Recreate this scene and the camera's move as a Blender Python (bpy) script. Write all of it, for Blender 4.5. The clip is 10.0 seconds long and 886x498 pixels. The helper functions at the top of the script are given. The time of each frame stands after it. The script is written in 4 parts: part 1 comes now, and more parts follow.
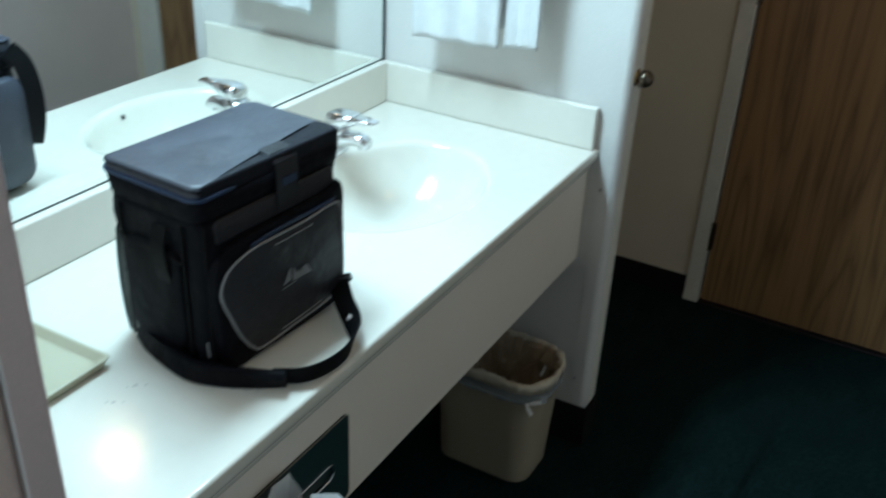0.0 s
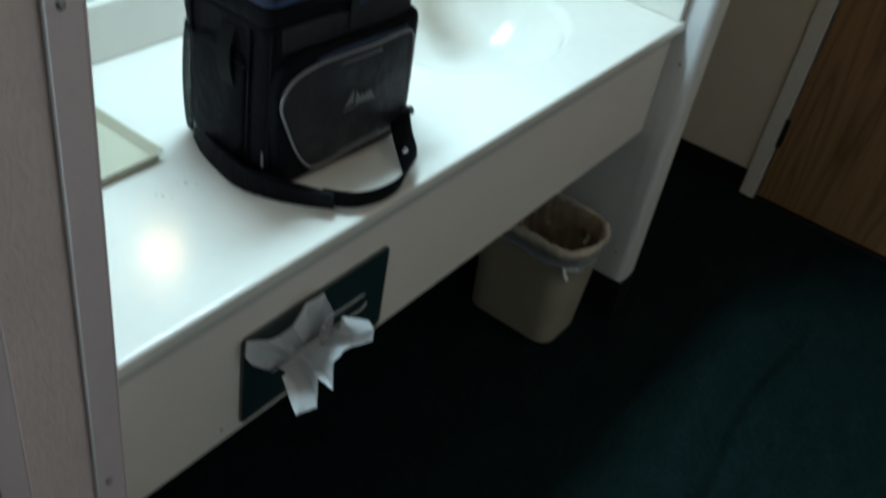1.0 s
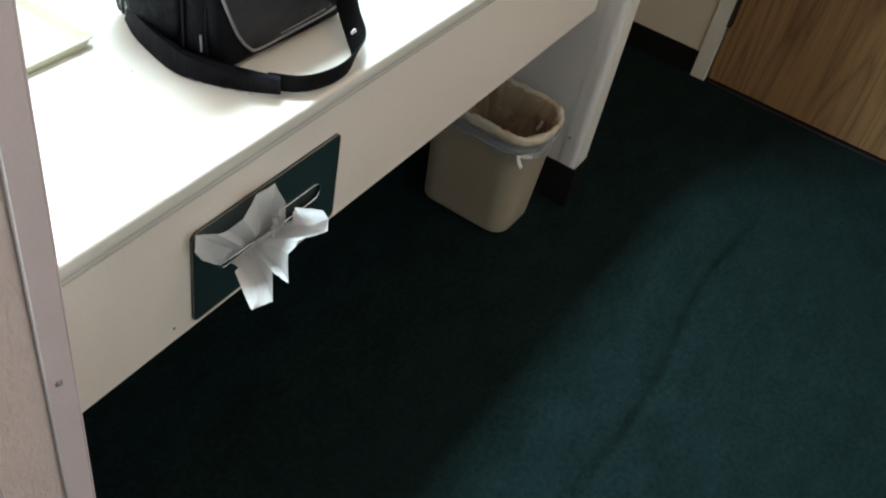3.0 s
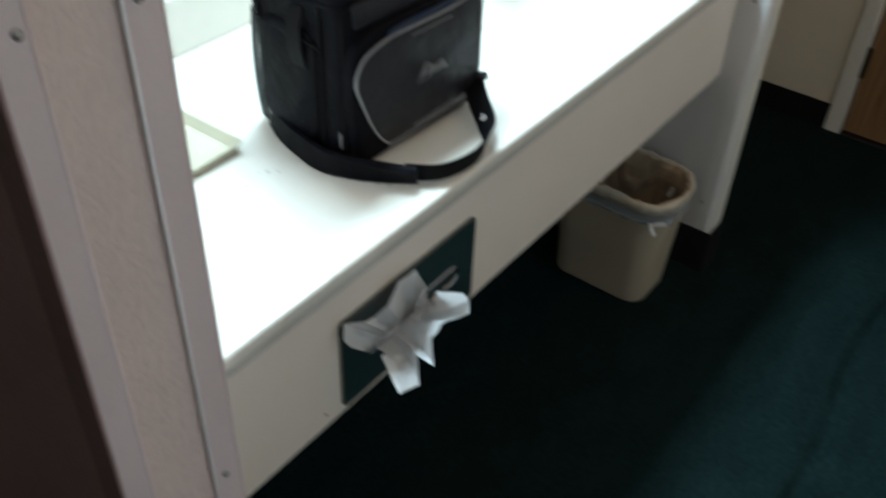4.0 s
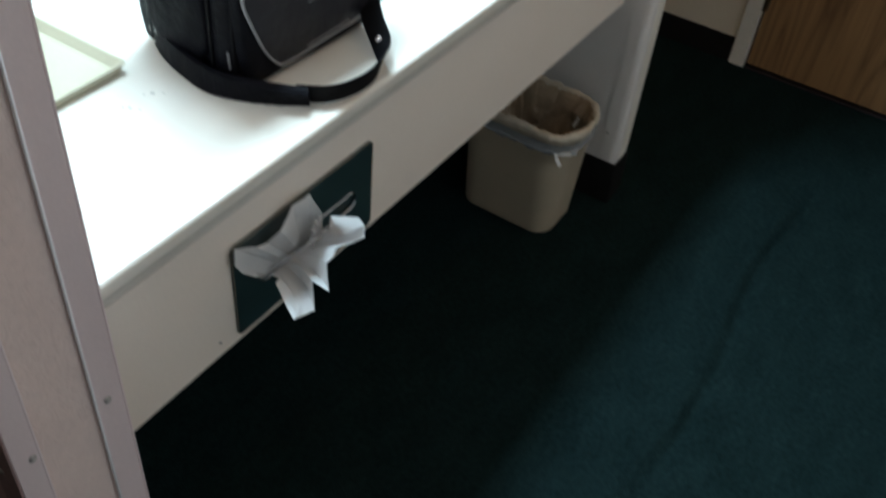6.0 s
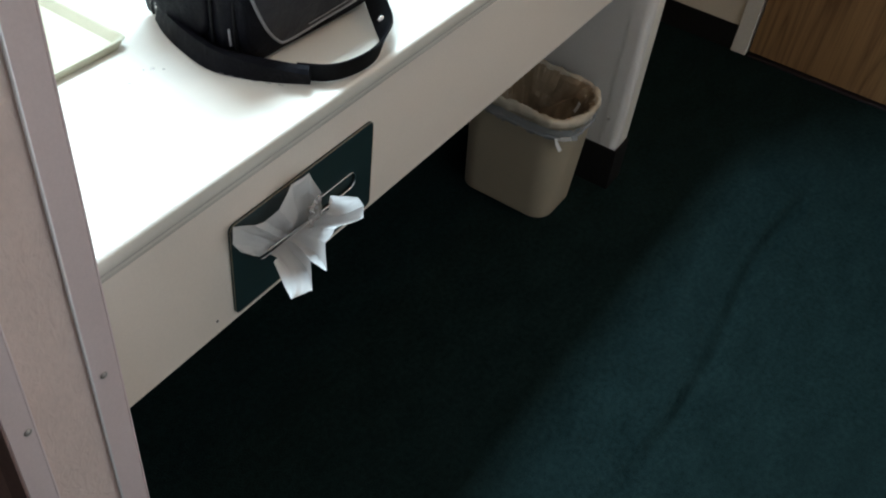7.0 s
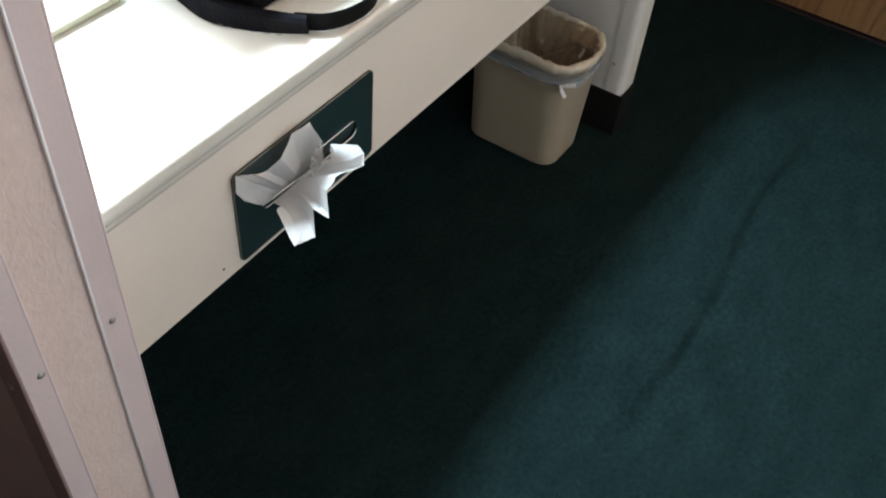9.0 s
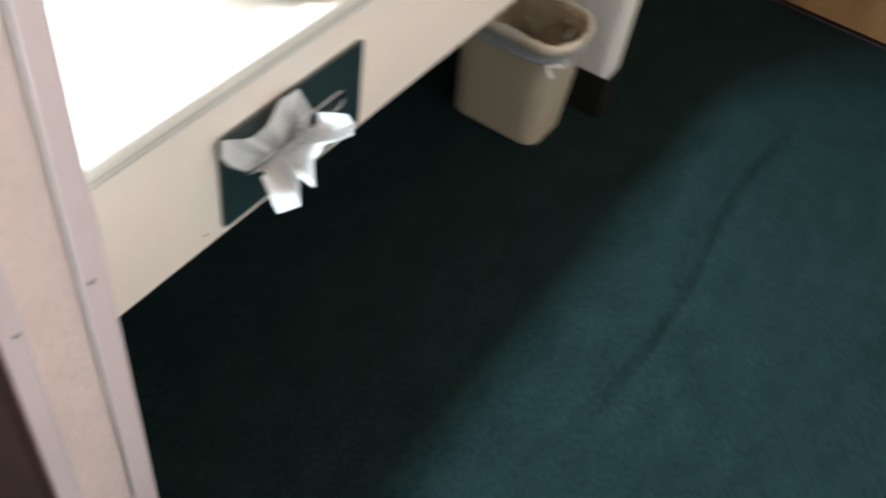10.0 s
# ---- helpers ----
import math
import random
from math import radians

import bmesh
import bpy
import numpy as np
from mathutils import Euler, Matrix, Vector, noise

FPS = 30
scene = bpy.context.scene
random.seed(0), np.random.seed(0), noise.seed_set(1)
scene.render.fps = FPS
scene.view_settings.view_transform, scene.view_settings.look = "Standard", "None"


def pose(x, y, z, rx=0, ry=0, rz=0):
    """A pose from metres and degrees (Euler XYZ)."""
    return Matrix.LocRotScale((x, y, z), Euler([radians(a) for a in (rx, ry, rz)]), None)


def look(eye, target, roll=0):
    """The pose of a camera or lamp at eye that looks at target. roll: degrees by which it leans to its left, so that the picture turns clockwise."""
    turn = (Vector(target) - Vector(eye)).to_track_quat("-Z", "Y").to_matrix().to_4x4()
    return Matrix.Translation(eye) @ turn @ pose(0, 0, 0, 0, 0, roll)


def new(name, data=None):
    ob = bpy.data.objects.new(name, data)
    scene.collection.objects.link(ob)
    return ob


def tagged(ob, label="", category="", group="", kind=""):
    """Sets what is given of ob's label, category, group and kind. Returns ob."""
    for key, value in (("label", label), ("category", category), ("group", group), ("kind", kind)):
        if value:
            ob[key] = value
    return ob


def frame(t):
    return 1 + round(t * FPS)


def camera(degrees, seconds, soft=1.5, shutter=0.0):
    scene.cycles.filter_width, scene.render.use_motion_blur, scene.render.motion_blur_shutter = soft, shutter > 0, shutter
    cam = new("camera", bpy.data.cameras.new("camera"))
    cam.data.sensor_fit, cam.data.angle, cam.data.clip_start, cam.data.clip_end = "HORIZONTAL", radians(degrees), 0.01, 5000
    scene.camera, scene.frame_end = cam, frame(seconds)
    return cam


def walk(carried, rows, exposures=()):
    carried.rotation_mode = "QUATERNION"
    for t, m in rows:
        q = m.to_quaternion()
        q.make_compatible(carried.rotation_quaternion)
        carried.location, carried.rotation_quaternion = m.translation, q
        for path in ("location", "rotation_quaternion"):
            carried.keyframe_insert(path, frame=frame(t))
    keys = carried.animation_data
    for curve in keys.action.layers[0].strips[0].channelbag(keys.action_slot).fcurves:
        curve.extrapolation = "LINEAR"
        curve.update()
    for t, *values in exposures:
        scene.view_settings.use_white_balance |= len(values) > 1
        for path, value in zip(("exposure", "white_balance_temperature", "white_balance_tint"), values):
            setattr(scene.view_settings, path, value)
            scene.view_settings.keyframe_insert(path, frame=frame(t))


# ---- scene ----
cam = camera(50.2, 10.0, soft=2.0, shutter=0.75)
walk(cam, [
    (0, look((-0.3788, -0.6240, 1.5903), (0.7804, 0.0009, 0.8721), 2.868)),
    (0.2, look((-0.3836, -0.6172, 1.5801), (0.7517, 0.0405, 0.8468), 3.388)),
    (0.3, look((-0.3793, -0.6113, 1.5805), (0.7441, 0.0579, 0.8274), 4.424)),
    (0.4, look((-0.3852, -0.6114, 1.5697), (0.7262, 0.0547, 0.8139), 4.283)),
    (0.5, look((-0.3828, -0.6096, 1.5787), (0.7087, 0.0642, 0.8011), 5.899)),
    (1, look((-0.3751, -0.6102, 1.5642), (0.6499, -0.0096, 0.6484), 11.031)),
    (1.5, look((-0.3697, -0.6206, 1.5523), (0.6422, -0.1013, 0.5745), 12.858)),
    (2, look((-0.3628, -0.6073, 1.5329), (0.6432, -0.1423, 0.5221), 14.069)),
    (2.2, look((-0.3600, -0.6073, 1.5302), (0.6341, -0.1493, 0.5044), 13.884)),
    (3.3, look((-0.3597, -0.5877, 1.5219), (0.6409, -0.1253, 0.5046), 12.178)),
    (3.5, look((-0.3616, -0.5884, 1.5227), (0.6349, -0.0993, 0.5139), 10.462)),
    (4, look((-0.3741, -0.5820, 1.5435), (0.5619, 0.0890, 0.5825), 2.540)),
    (4.5, look((-0.3748, -0.5831, 1.5498), (0.5405, 0.1561, 0.6193), -0.111)),
    (4.7, look((-0.3725, -0.5883, 1.5490), (0.5467, 0.1523, 0.6176), 0.082)),
    (5, look((-0.3714, -0.5956, 1.5477), (0.5537, 0.1265, 0.6135), 0.631)),
    (5.5, look((-0.3548, -0.6167, 1.5283), (0.5966, 0.0235, 0.5614), 2.639)),
    (6, look((-0.3573, -0.6150, 1.5171), (0.6029, -0.0821, 0.4954), 6.299)),
    (6.2, look((-0.3557, -0.6095, 1.5102), (0.6001, -0.0993, 0.4728), 7.168)),
    (7.3, look((-0.3588, -0.6204, 1.5108), (0.5907, -0.0990, 0.4732), 7.571)),
    (7.5, look((-0.3553, -0.6269, 1.5141), (0.5922, -0.1448, 0.4559), 7.752)),
    (8, look((-0.3597, -0.6144, 1.5084), (0.5841, -0.1562, 0.4363), 8.028)),
    (8.5, look((-0.3618, -0.6287, 1.5114), (0.5441, -0.1219, 0.4285), 6.056)),
    (9, look((-0.3652, -0.6448, 1.5217), (0.5276, -0.1360, 0.4291), 5.821)),
    (9.5, look((-0.3634, -0.6533, 1.5008), (0.5349, -0.1452, 0.4123), 5.995)),
    (9.7, look((-0.3648, -0.6423, 1.5026), (0.5344, -0.1835, 0.4091), 7.467)),
    (9.9, look((-0.3680, -0.6333, 1.5040), (0.5320, -0.2046, 0.4120), 9.307)),
    (10, look((-0.3720, -0.6269, 1.5059), (0.5285, -0.1719, 0.3959), 10.189)),
], exposures=[(0.0, 0.0, 5600, 2), (0.5, -0.33, 5600, 1), (1.0, -0.16, 5680, 3), (1.5, 0.53, 5980, 6), (2.0, 1.00, 6330, 11), (3.5, 1.32, 6400, 13), (4.0, 0.72, 5980, 9),
              (4.5, 0.15, 5580, 6), (5.0, 0.02, 5620, 5), (5.5, 0.20, 5700, 6), (6.0, 0.70, 5980, 12), (7.5, 1.12, 6200, 15), (8.0, 1.52, 6280, 16), (9.0, 1.67, 6270, 16), (9.5, 1.72, 6270, 16), (10.0, 2.22, 6390, 17)])

# ---- plan, in metres: x along the vanity, y towards its mirror, z up ----
TOP = 0.807       # countertop
LEN = 1.474       # vanity length, between the two partitions
DEEP = 0.557      # mirror plane
APRON = 0.017     # apron plane
APRON_Z = 0.533   # apron's lower edge
END = -0.062      # free end of the near partition
THICK = 0.126     # its thickness
FAR_END = -0.049  # free end of the far partition
FAR_T = 0.064
HALL = 2.349      # wall with the entrance door
OPP = -1.22       # wall facing the vanity
CEIL = 2.40

# ---- world and lamps ----
world = bpy.data.worlds.new("world")
scene.world = world
world.use_nodes = True
world.node_tree.nodes["Background"].inputs[0].default_value = (0.5, 0.55, 0.6, 1)
world.node_tree.nodes["Background"].inputs[1].default_value = 0.02


def lamp(name, kind, m, energy, color, **kw):
    data = bpy.data.lights.new(name, kind)
    data.energy, data.color = energy, color
    for k, v in kw.items():
        if k == "size":
            data.size = v
        elif k == "size_y":
            data.size_y = v
        elif k == "radius":
            data.shadow_soft_size = v
    if kind == "AREA":
        data.shape = "RECTANGLE"
    ob = new(name, data)
    ob.matrix_world = m
    return ob


BAR_W = 20.0
lamp("vanity_tube_light", "AREA", look((0.74, 0.420, 1.968), (0.74, -0.12, 1.0)), BAR_W, (0.71, 0.93, 1.0), size=0.54, size_y=0.17)


# ---- materials ----
def mat(name, color, rough=0.5, metal=0.0, var=0.12, scale=6.0, fine=160.0, bump=0.15, dist=0.001, rvar=0.1, spec=0.5,
        coat=0.0, tint=None, detail=6.0, sheen=0.0, wrinkle=0.0):
    m = bpy.data.materials.new(name)
    m.use_nodes = True
    nt = m.node_tree
    n, l = nt.nodes, nt.links
    b = n["Principled BSDF"]
    tc = n.new("ShaderNodeTexCoord")
    big = n.new("ShaderNodeTexNoise")
    big.inputs["Scale"].default_value, big.inputs["Detail"].default_value = scale, detail
    small = n.new("ShaderNodeTexNoise")
    small.inputs["Scale"].default_value, small.inputs["Detail"].default_value = fine, 4
    l.new(tc.outputs["Object"], big.inputs["Vector"])
    l.new(tc.outputs["Object"], small.inputs["Vector"])
    add = n.new("ShaderNodeMath")
    add.operation = "MULTIPLY_ADD"
    add.inputs[1].default_value = 0.5
    l.new(small.outputs["Fac"], add.inputs[0])
    half = n.new("ShaderNodeMath")
    half.operation = "MULTIPLY"
    half.inputs[1].default_value = 0.5
    l.new(big.outputs["Fac"], half.inputs[0])
    l.new(half.outputs[0], add.inputs[2])
    ramp = n.new("ShaderNodeValToRGB")
    dark = [max(0.0, c * (1 - var)) for c in (tint or color)]
    light = [min(1.0, c * (1 + var)) for c in color]
    ramp.color_ramp.elements[0].position, ramp.color_ramp.elements[1].position = 0.35, 0.65
    ramp.color_ramp.elements[0].color, ramp.color_ramp.elements[1].color = (*dark, 1), (*light, 1)
    l.new(add.outputs[0], ramp.inputs["Fac"])
    l.new(ramp.outputs["Color"], b.inputs["Base Color"])
    rr = n.new("ShaderNodeMapRange")
    rr.inputs["To Min"].default_value, rr.inputs["To Max"].default_value = max(0.02, rough - rvar), min(1.0, rough + rvar)
    l.new(big.outputs["Fac"], rr.inputs["Value"])
    l.new(rr.outputs[0], b.inputs["Roughness"])
    b.inputs["Metallic"].default_value = metal
    b.inputs["Specular IOR Level"].default_value = spec
    b.inputs["Coat Weight"].default_value = coat
    b.inputs["Sheen Weight"].default_value = sheen
    if bump:
        bp = n.new("ShaderNodeBump")
        bp.inputs["Strength"].default_value, bp.inputs["Distance"].default_value = bump, dist
        l.new(small.outputs["Fac"], bp.inputs["Height"])
        l.new(bp.outputs["Normal"], b.inputs["Normal"])
        if wrinkle:
            wb2 = n.new("ShaderNodeBump")
            wb2.inputs["Strength"].default_value, wb2.inputs["Distance"].default_value = 1.0, wrinkle
            l.new(big.outputs["Fac"], wb2.inputs["Height"])
            l.new(wb2.outputs["Normal"], bp.inputs["Normal"])
    return m


def wood(name, light, dark, rough=0.42):
    """Vertical veneer grain: long streaks, cathedral figure and short pores."""
    m = bpy.data.materials.new(name)
    m.use_nodes = True
    nt = m.node_tree
    n, l = nt.nodes, nt.links
    b = n["Principled BSDF"]
    tc = n.new("ShaderNodeTexCoord")
    mp = n.new("ShaderNodeMapping")
    mp.inputs["Scale"].default_value = (6, 6, 0.55)
    l.new(tc.outputs["Object"], mp.inputs["Vector"])
    field = n.new("ShaderNodeTexNoise")
    field.inputs["Scale"].default_value, field.inputs["Detail"].default_value = 0.75, 2.5
    field.inputs["Roughness"].default_value, field.inputs["Distortion"].default_value = 0.45, 0.25
    l.new(mp.outputs[0], field.inputs["Vector"])
    many = n.new("ShaderNodeMath")
    many.operation = "MULTIPLY"
    many.inputs[1].default_value = 34.0
    l.new(field.outputs["Fac"], many.inputs[0])
    ring = n.new("ShaderNodeMath")
    ring.operation = "PINGPONG"
    ring.inputs[1].default_value = 1.0
    l.new(many.outputs[0], ring.inputs[0])
    wv = n.new("ShaderNodeMath")
    wv.operation = "POWER"
    wv.inputs[1].default_value = 0.45
    l.new(ring.outputs[0], wv.inputs[0])
    mp2 = n.new("ShaderNodeMapping")
    mp2.inputs["Scale"].default_value = (150, 150, 5.0)
    l.new(tc.outputs["Object"], mp2.inputs["Vector"])
    pores = n.new("ShaderNodeTexNoise")
    pores.inputs["Scale"].default_value, pores.inputs["Detail"].default_value = 1.0, 8
    l.new(mp2.outputs[0], pores.inputs["Vector"])
    mix = n.new("ShaderNodeMath")
    mix.operation = "MULTIPLY_ADD"
    mix.inputs[1].default_value = 0.36
    l.new(wv.outputs[0], mix.inputs[0])
    k = n.new("ShaderNodeMath")
    k.operation = "MULTIPLY"
    k.inputs[1].default_value = 0.64
    l.new(pores.outputs["Fac"], k.inputs[0])
    l.new(k.outputs[0], mix.inputs[2])
    ramp = n.new("ShaderNodeValToRGB")
    ramp.color_ramp.elements[0].position, ramp.color_ramp.elements[1].position = 0.33, 0.68
    ramp.color_ramp.elements[0].color, ramp.color_ramp.elements[1].color = (*dark, 1), (*light, 1)
    l.new(mix.outputs[0], ramp.inputs["Fac"])
    l.new(ramp.outputs["Color"], b.inputs["Base Color"])
    b.inputs["Roughness"].default_value = rough
    bp = n.new("ShaderNodeBump")
    bp.inputs["Strength"].default_value, bp.inputs["Distance"].default_value = 0.12, 0.001
    l.new(pores.outputs["Fac"], bp.inputs["Height"])
    l.new(bp.outputs["Normal"], b.inputs["Normal"])
    return m


def glow(name, color, strength):
    m = bpy.data.materials.new(name)
    m.use_nodes = True
    b = m.node_tree.nodes["Principled BSDF"]
    b.inputs["Base Color"].default_value = (0.8, 0.8, 0.8, 1)
    b.inputs["Emission Color"].default_value = (*color, 1)
    b.inputs["Emission Strength"].default_value = strength
    return m


def pile(name):
    """Short worn carpet pile: broad traffic mottling, tufts and fibre."""
    m = mat(name, (0.0105, 0.0215, 0.0217), 0.95, var=0.34, scale=85, fine=300, bump=1.0, dist=0.0035, spec=0.0, detail=9)
    n, l = m.node_tree.nodes, m.node_tree.links
    b = n["Principled BSDF"]
    tc = n.new("ShaderNodeTexCoord")
    mp = n.new("ShaderNodeMapping")
    mp.inputs["Scale"].default_value = (5.0, 9.0, 5.0)
    mp.inputs["Rotation"].default_value = (0, 0, 0.5)
    l.new(tc.outputs["Object"], mp.inputs["Vector"])
    wear = n.new("ShaderNodeTexNoise")
    wear.inputs["Scale"].default_value, wear.inputs["Detail"].default_value = 1.6, 7.0
    wear.inputs["Roughness"].default_value = 0.65
    l.new(mp.outputs[0], wear.inputs["Vector"])
    rng = n.new("ShaderNodeMapRange")
    rng.inputs["From Min"].default_value, rng.inputs["From Max"].default_value = 0.30, 0.70
    rng.inputs["To Min"].default_value, rng.inputs["To Max"].default_value = 0.80, 1.20
    l.new(wear.outputs["Fac"], rng.inputs["Value"])
    mul = n.new("ShaderNodeVectorMath")
    mul.operation = "SCALE"
    l.new(n["Color Ramp"].outputs["Color"], mul.inputs[0])
    l.new(rng.outputs[0], mul.inputs["Scale"])
    l.new(mul.outputs[0], b.inputs["Base Color"])
    return m


def emboss(name):
    """Vinyl wallcovering pressed with a fibrous, lightly matted grain."""
    m = mat(name, (0.84, 0.68, 0.625), 0.62, var=0.045, scale=14, fine=120, bump=0.25, dist=0.002, detail=8)
    n, l = m.node_tree.nodes, m.node_tree.links
    tc = n.new("ShaderNodeTexCoord")
    mp = n.new("ShaderNodeMapping")
    mp.inputs["Scale"].default_value = (95.0, 95.0, 42.0)
    mp.inputs["Rotation"].default_value = (0.0, 0.9, 0.0)
    l.new(tc.outputs["Object"], mp.inputs["Vector"])
    strand = n.new("ShaderNodeTexNoise")
    strand.inputs["Scale"].default_value, strand.inputs["Detail"].default_value = 1.0, 5.0
    strand.inputs["Roughness"].default_value, strand.inputs["Distortion"].default_value = 0.6, 1.6
    l.new(mp.outputs[0], strand.inputs["Vector"])
    press = n.new("ShaderNodeBump")
    press.inputs["Strength"].default_value, press.inputs["Distance"].default_value = 0.38, 0.004
    l.new(strand.outputs["Fac"], press.inputs["Height"])
    l.new(press.outputs["Normal"], n["Bump"].inputs["Normal"])
    return m


M = {
    "vinyl": emboss("embossed_vinyl_wall"),
    "carpet": pile("carpet_green"),
    "gelcoat": mat("cultured_marble_cream", (0.79, 0.755, 0.675), 0.15, var=0.02, scale=3, fine=40, bump=0.012, rvar=0.04, coat=0.3),
    "apron": mat("laminate_cream", (0.82, 0.74, 0.65), 0.45, var=0.03, scale=4, fine=250, bump=0.05),
    "strip": mat("painted_corner_angle", (0.79, 0.665, 0.665), 0.38, var=0.04, scale=9, fine=300, bump=0.05),
    "wall_blue": mat("painted_wall_white", (0.75, 0.725, 0.695), 0.6, var=0.04, scale=5, fine=260, bump=0.25, dist=0.0015),
    "wall_warm": mat("painted_wall_warm_grey", (0.72, 0.605, 0.55), 0.65, var=0.05, scale=5, fine=240, bump=0.25, dist=0.0015),
    "wall_beige": mat("painted_wall_beige", (0.80, 0.72, 0.58), 0.65, var=0.05, scale=4, fine=220, bump=0.3, dist=0.0015),
    "white_paint": mat("painted_trim_white", (0.80, 0.77, 0.69), 0.4, var=0.05, scale=12, fine=120, bump=0.08),
    # near-white colour draws the highlight along the right angle's edge
    "bead": mat("highlight_bead", (0.86, 0.84, 0.86), 0.22, var=0.03, bump=0.0),
    "room_brown": mat("brown_room_panelling", (0.50, 0.335, 0.325), 0.5, var=0.15, scale=7, fine=180, bump=0.2),
    "brown_wall": mat("dark_brown_panelling", (0.33, 0.215, 0.205), 0.55, var=0.15, scale=7, fine=180, bump=0.2),
    "ceiling": mat("ceiling_paint", (0.36, 0.33, 0.29), 0.9, var=0.05, scale=6, fine=90, bump=0.5, dist=0.003),
    "rubber": mat("black_rubber_base", (0.009, 0.009, 0.009), 0.7, var=0.2, scale=8, fine=150, bump=0.06, spec=0.2),
    "oak": wood("oak_veneer", (0.34, 0.200, 0.090), (0.175, 0.096, 0.043)),
    "dark_wood": mat("dark_threshold", (0.016, 0.011, 0.013), 0.5, var=0.2),
    "chrome": mat("chrome", (0.78, 0.79, 0.82), 0.08, 1.0, var=0.03, bump=0.0, rvar=0.03),
    "steel": mat("steel_screw", (0.42, 0.40, 0.38), 0.3, 1.0, var=0.15, scale=200, bump=0.1),
    "knob": mat("worn_knob_metal", (0.15, 0.12, 0.09), 0.36, 1.0, var=0.15, bump=0.03),
    "brass": mat("worn_brass", (0.45, 0.31, 0.13), 0.3, 1.0, var=0.15, bump=0.03),
    "mirror": mat("mirror_silver", (0.90, 0.93, 0.92), 0.015, 1.0, var=0.005, bump=0.0, rvar=0.005),
    "edge": mat("mirror_edge_dark", (0.05, 0.06, 0.06), 0.3, var=0.2, bump=0.0),
    "plate": mat("dark_green_plate", (0.012, 0.030, 0.032), 0.32, var=0.12, scale=20, fine=300, bump=0.05),
    "worn_edge_highlight": mat("worn_edge_pale_highlight", (0.30, 0.25, 0.18), 0.4, 0.3, var=0.25, scale=60, bump=0.05),
    "hole": mat("dark_opening", (0.004, 0.004, 0.004), 0.8, var=0.1, bump=0.0),
    "bin": mat("beige_bin_plastic", (0.44, 0.375, 0.275), 0.38, var=0.04, scale=10, fine=320, bump=0.08),
    "tray": mat("cream_tray_plastic", (0.47, 0.45, 0.335), 0.3, var=0.03, scale=8, fine=200, bump=0.04),
    "nylon": mat("black_nylon", (0.0032, 0.0033, 0.0054), 0.55, var=0.3, scale=16, fine=700, bump=0.5, dist=0.001, spec=0.07, wrinkle=0.010),
    "nylon_grey": mat("charcoal_ripstop", (0.0135, 0.0130, 0.0175), 0.45, var=0.2, scale=20, fine=600, bump=0.5, dist=0.001, spec=0.3, wrinkle=0.006),
    "lid": mat("slate_lid_fabric", (0.033, 0.036, 0.053), 0.46, spec=0.5, var=0.30, scale=14, fine=500, bump=0.35, dist=0.001, wrinkle=0.006),
    "lid_dark": mat("dark_slate_fabric", (0.0070, 0.0080, 0.0125), 0.6, spec=0.15, var=0.2, scale=14, fine=500, bump=0.35, dist=0.001, wrinkle=0.006),
    "tab": mat("worn_tab_fabric", (0.0085, 0.0090, 0.0125), 0.45, var=0.3, scale=30, fine=500, bump=0.3, dist=0.001, spec=0.3),
    "blue": mat("blue_piping", (0.004, 0.020, 0.068), 0.55, var=0.1, fine=400, bump=0.1),
    "piping": mat("grey_reflective_piping", (0.24, 0.24, 0.25), 0.35, var=0.1, fine=400, bump=0.1),
    "logo": mat("grey_print", (0.36, 0.36, 0.37), 0.5, var=0.05, bump=0.0),
    "webbing": mat("black_webbing", (0.004, 0.004, 0.005), 0.6, var=0.25, scale=40, fine=900, bump=0.6, dist=0.001, spec=0.1),
    "mesh": mat("dark_mesh_net", (0.014, 0.020, 0.022), 0.6, var=0.3, scale=60, fine=900, bump=0.3),
    "plastic_black": mat("black_buckle_plastic", (0.014, 0.014, 0.016), 0.3, var=0.15, bump=0.03),
    "towel": mat("white_terry", (0.82, 0.82, 0.82), 0.95, var=0.06, scale=20, fine=350, bump=0.9, dist=0.004, spec=0.1, sheen=0.2),
    "tube": glow("lit_diffuser", (0.71, 0.93, 1.0), 3.0),
    "globe": glow("lit_globe", (1.0, 0.56, 0.20), 12.0),
}


def clear(name, color, alpha, rough):
    m = mat(name, color, rough, var=0.05, scale=30, fine=120, bump=0.4, dist=0.002)
    m.node_tree.nodes["Principled BSDF"].inputs["Alpha"].default_value = alpha
    return m


def paper(name, through_light):
    m = mat(name, (0.94, 0.935, 0.93), 0.9, var=0.02, scale=60, fine=500, bump=0.4, dist=0.0008, spec=0.1)
    n, l = m.node_tree.nodes, m.node_tree.links
    tr = n.new("ShaderNodeBsdfTranslucent")
    tr.inputs["Color"].default_value = (0.94, 0.93, 0.92, 1)
    mx = n.new("ShaderNodeMixShader")
    mx.inputs[0].default_value = through_light
    out = n["Material Output"]
    l.new(n["Principled BSDF"].outputs[0], mx.inputs[1])
    l.new(tr.outputs[0], mx.inputs[2])
    l.new(mx.outputs[0], out.inputs["Surface"])
    return m


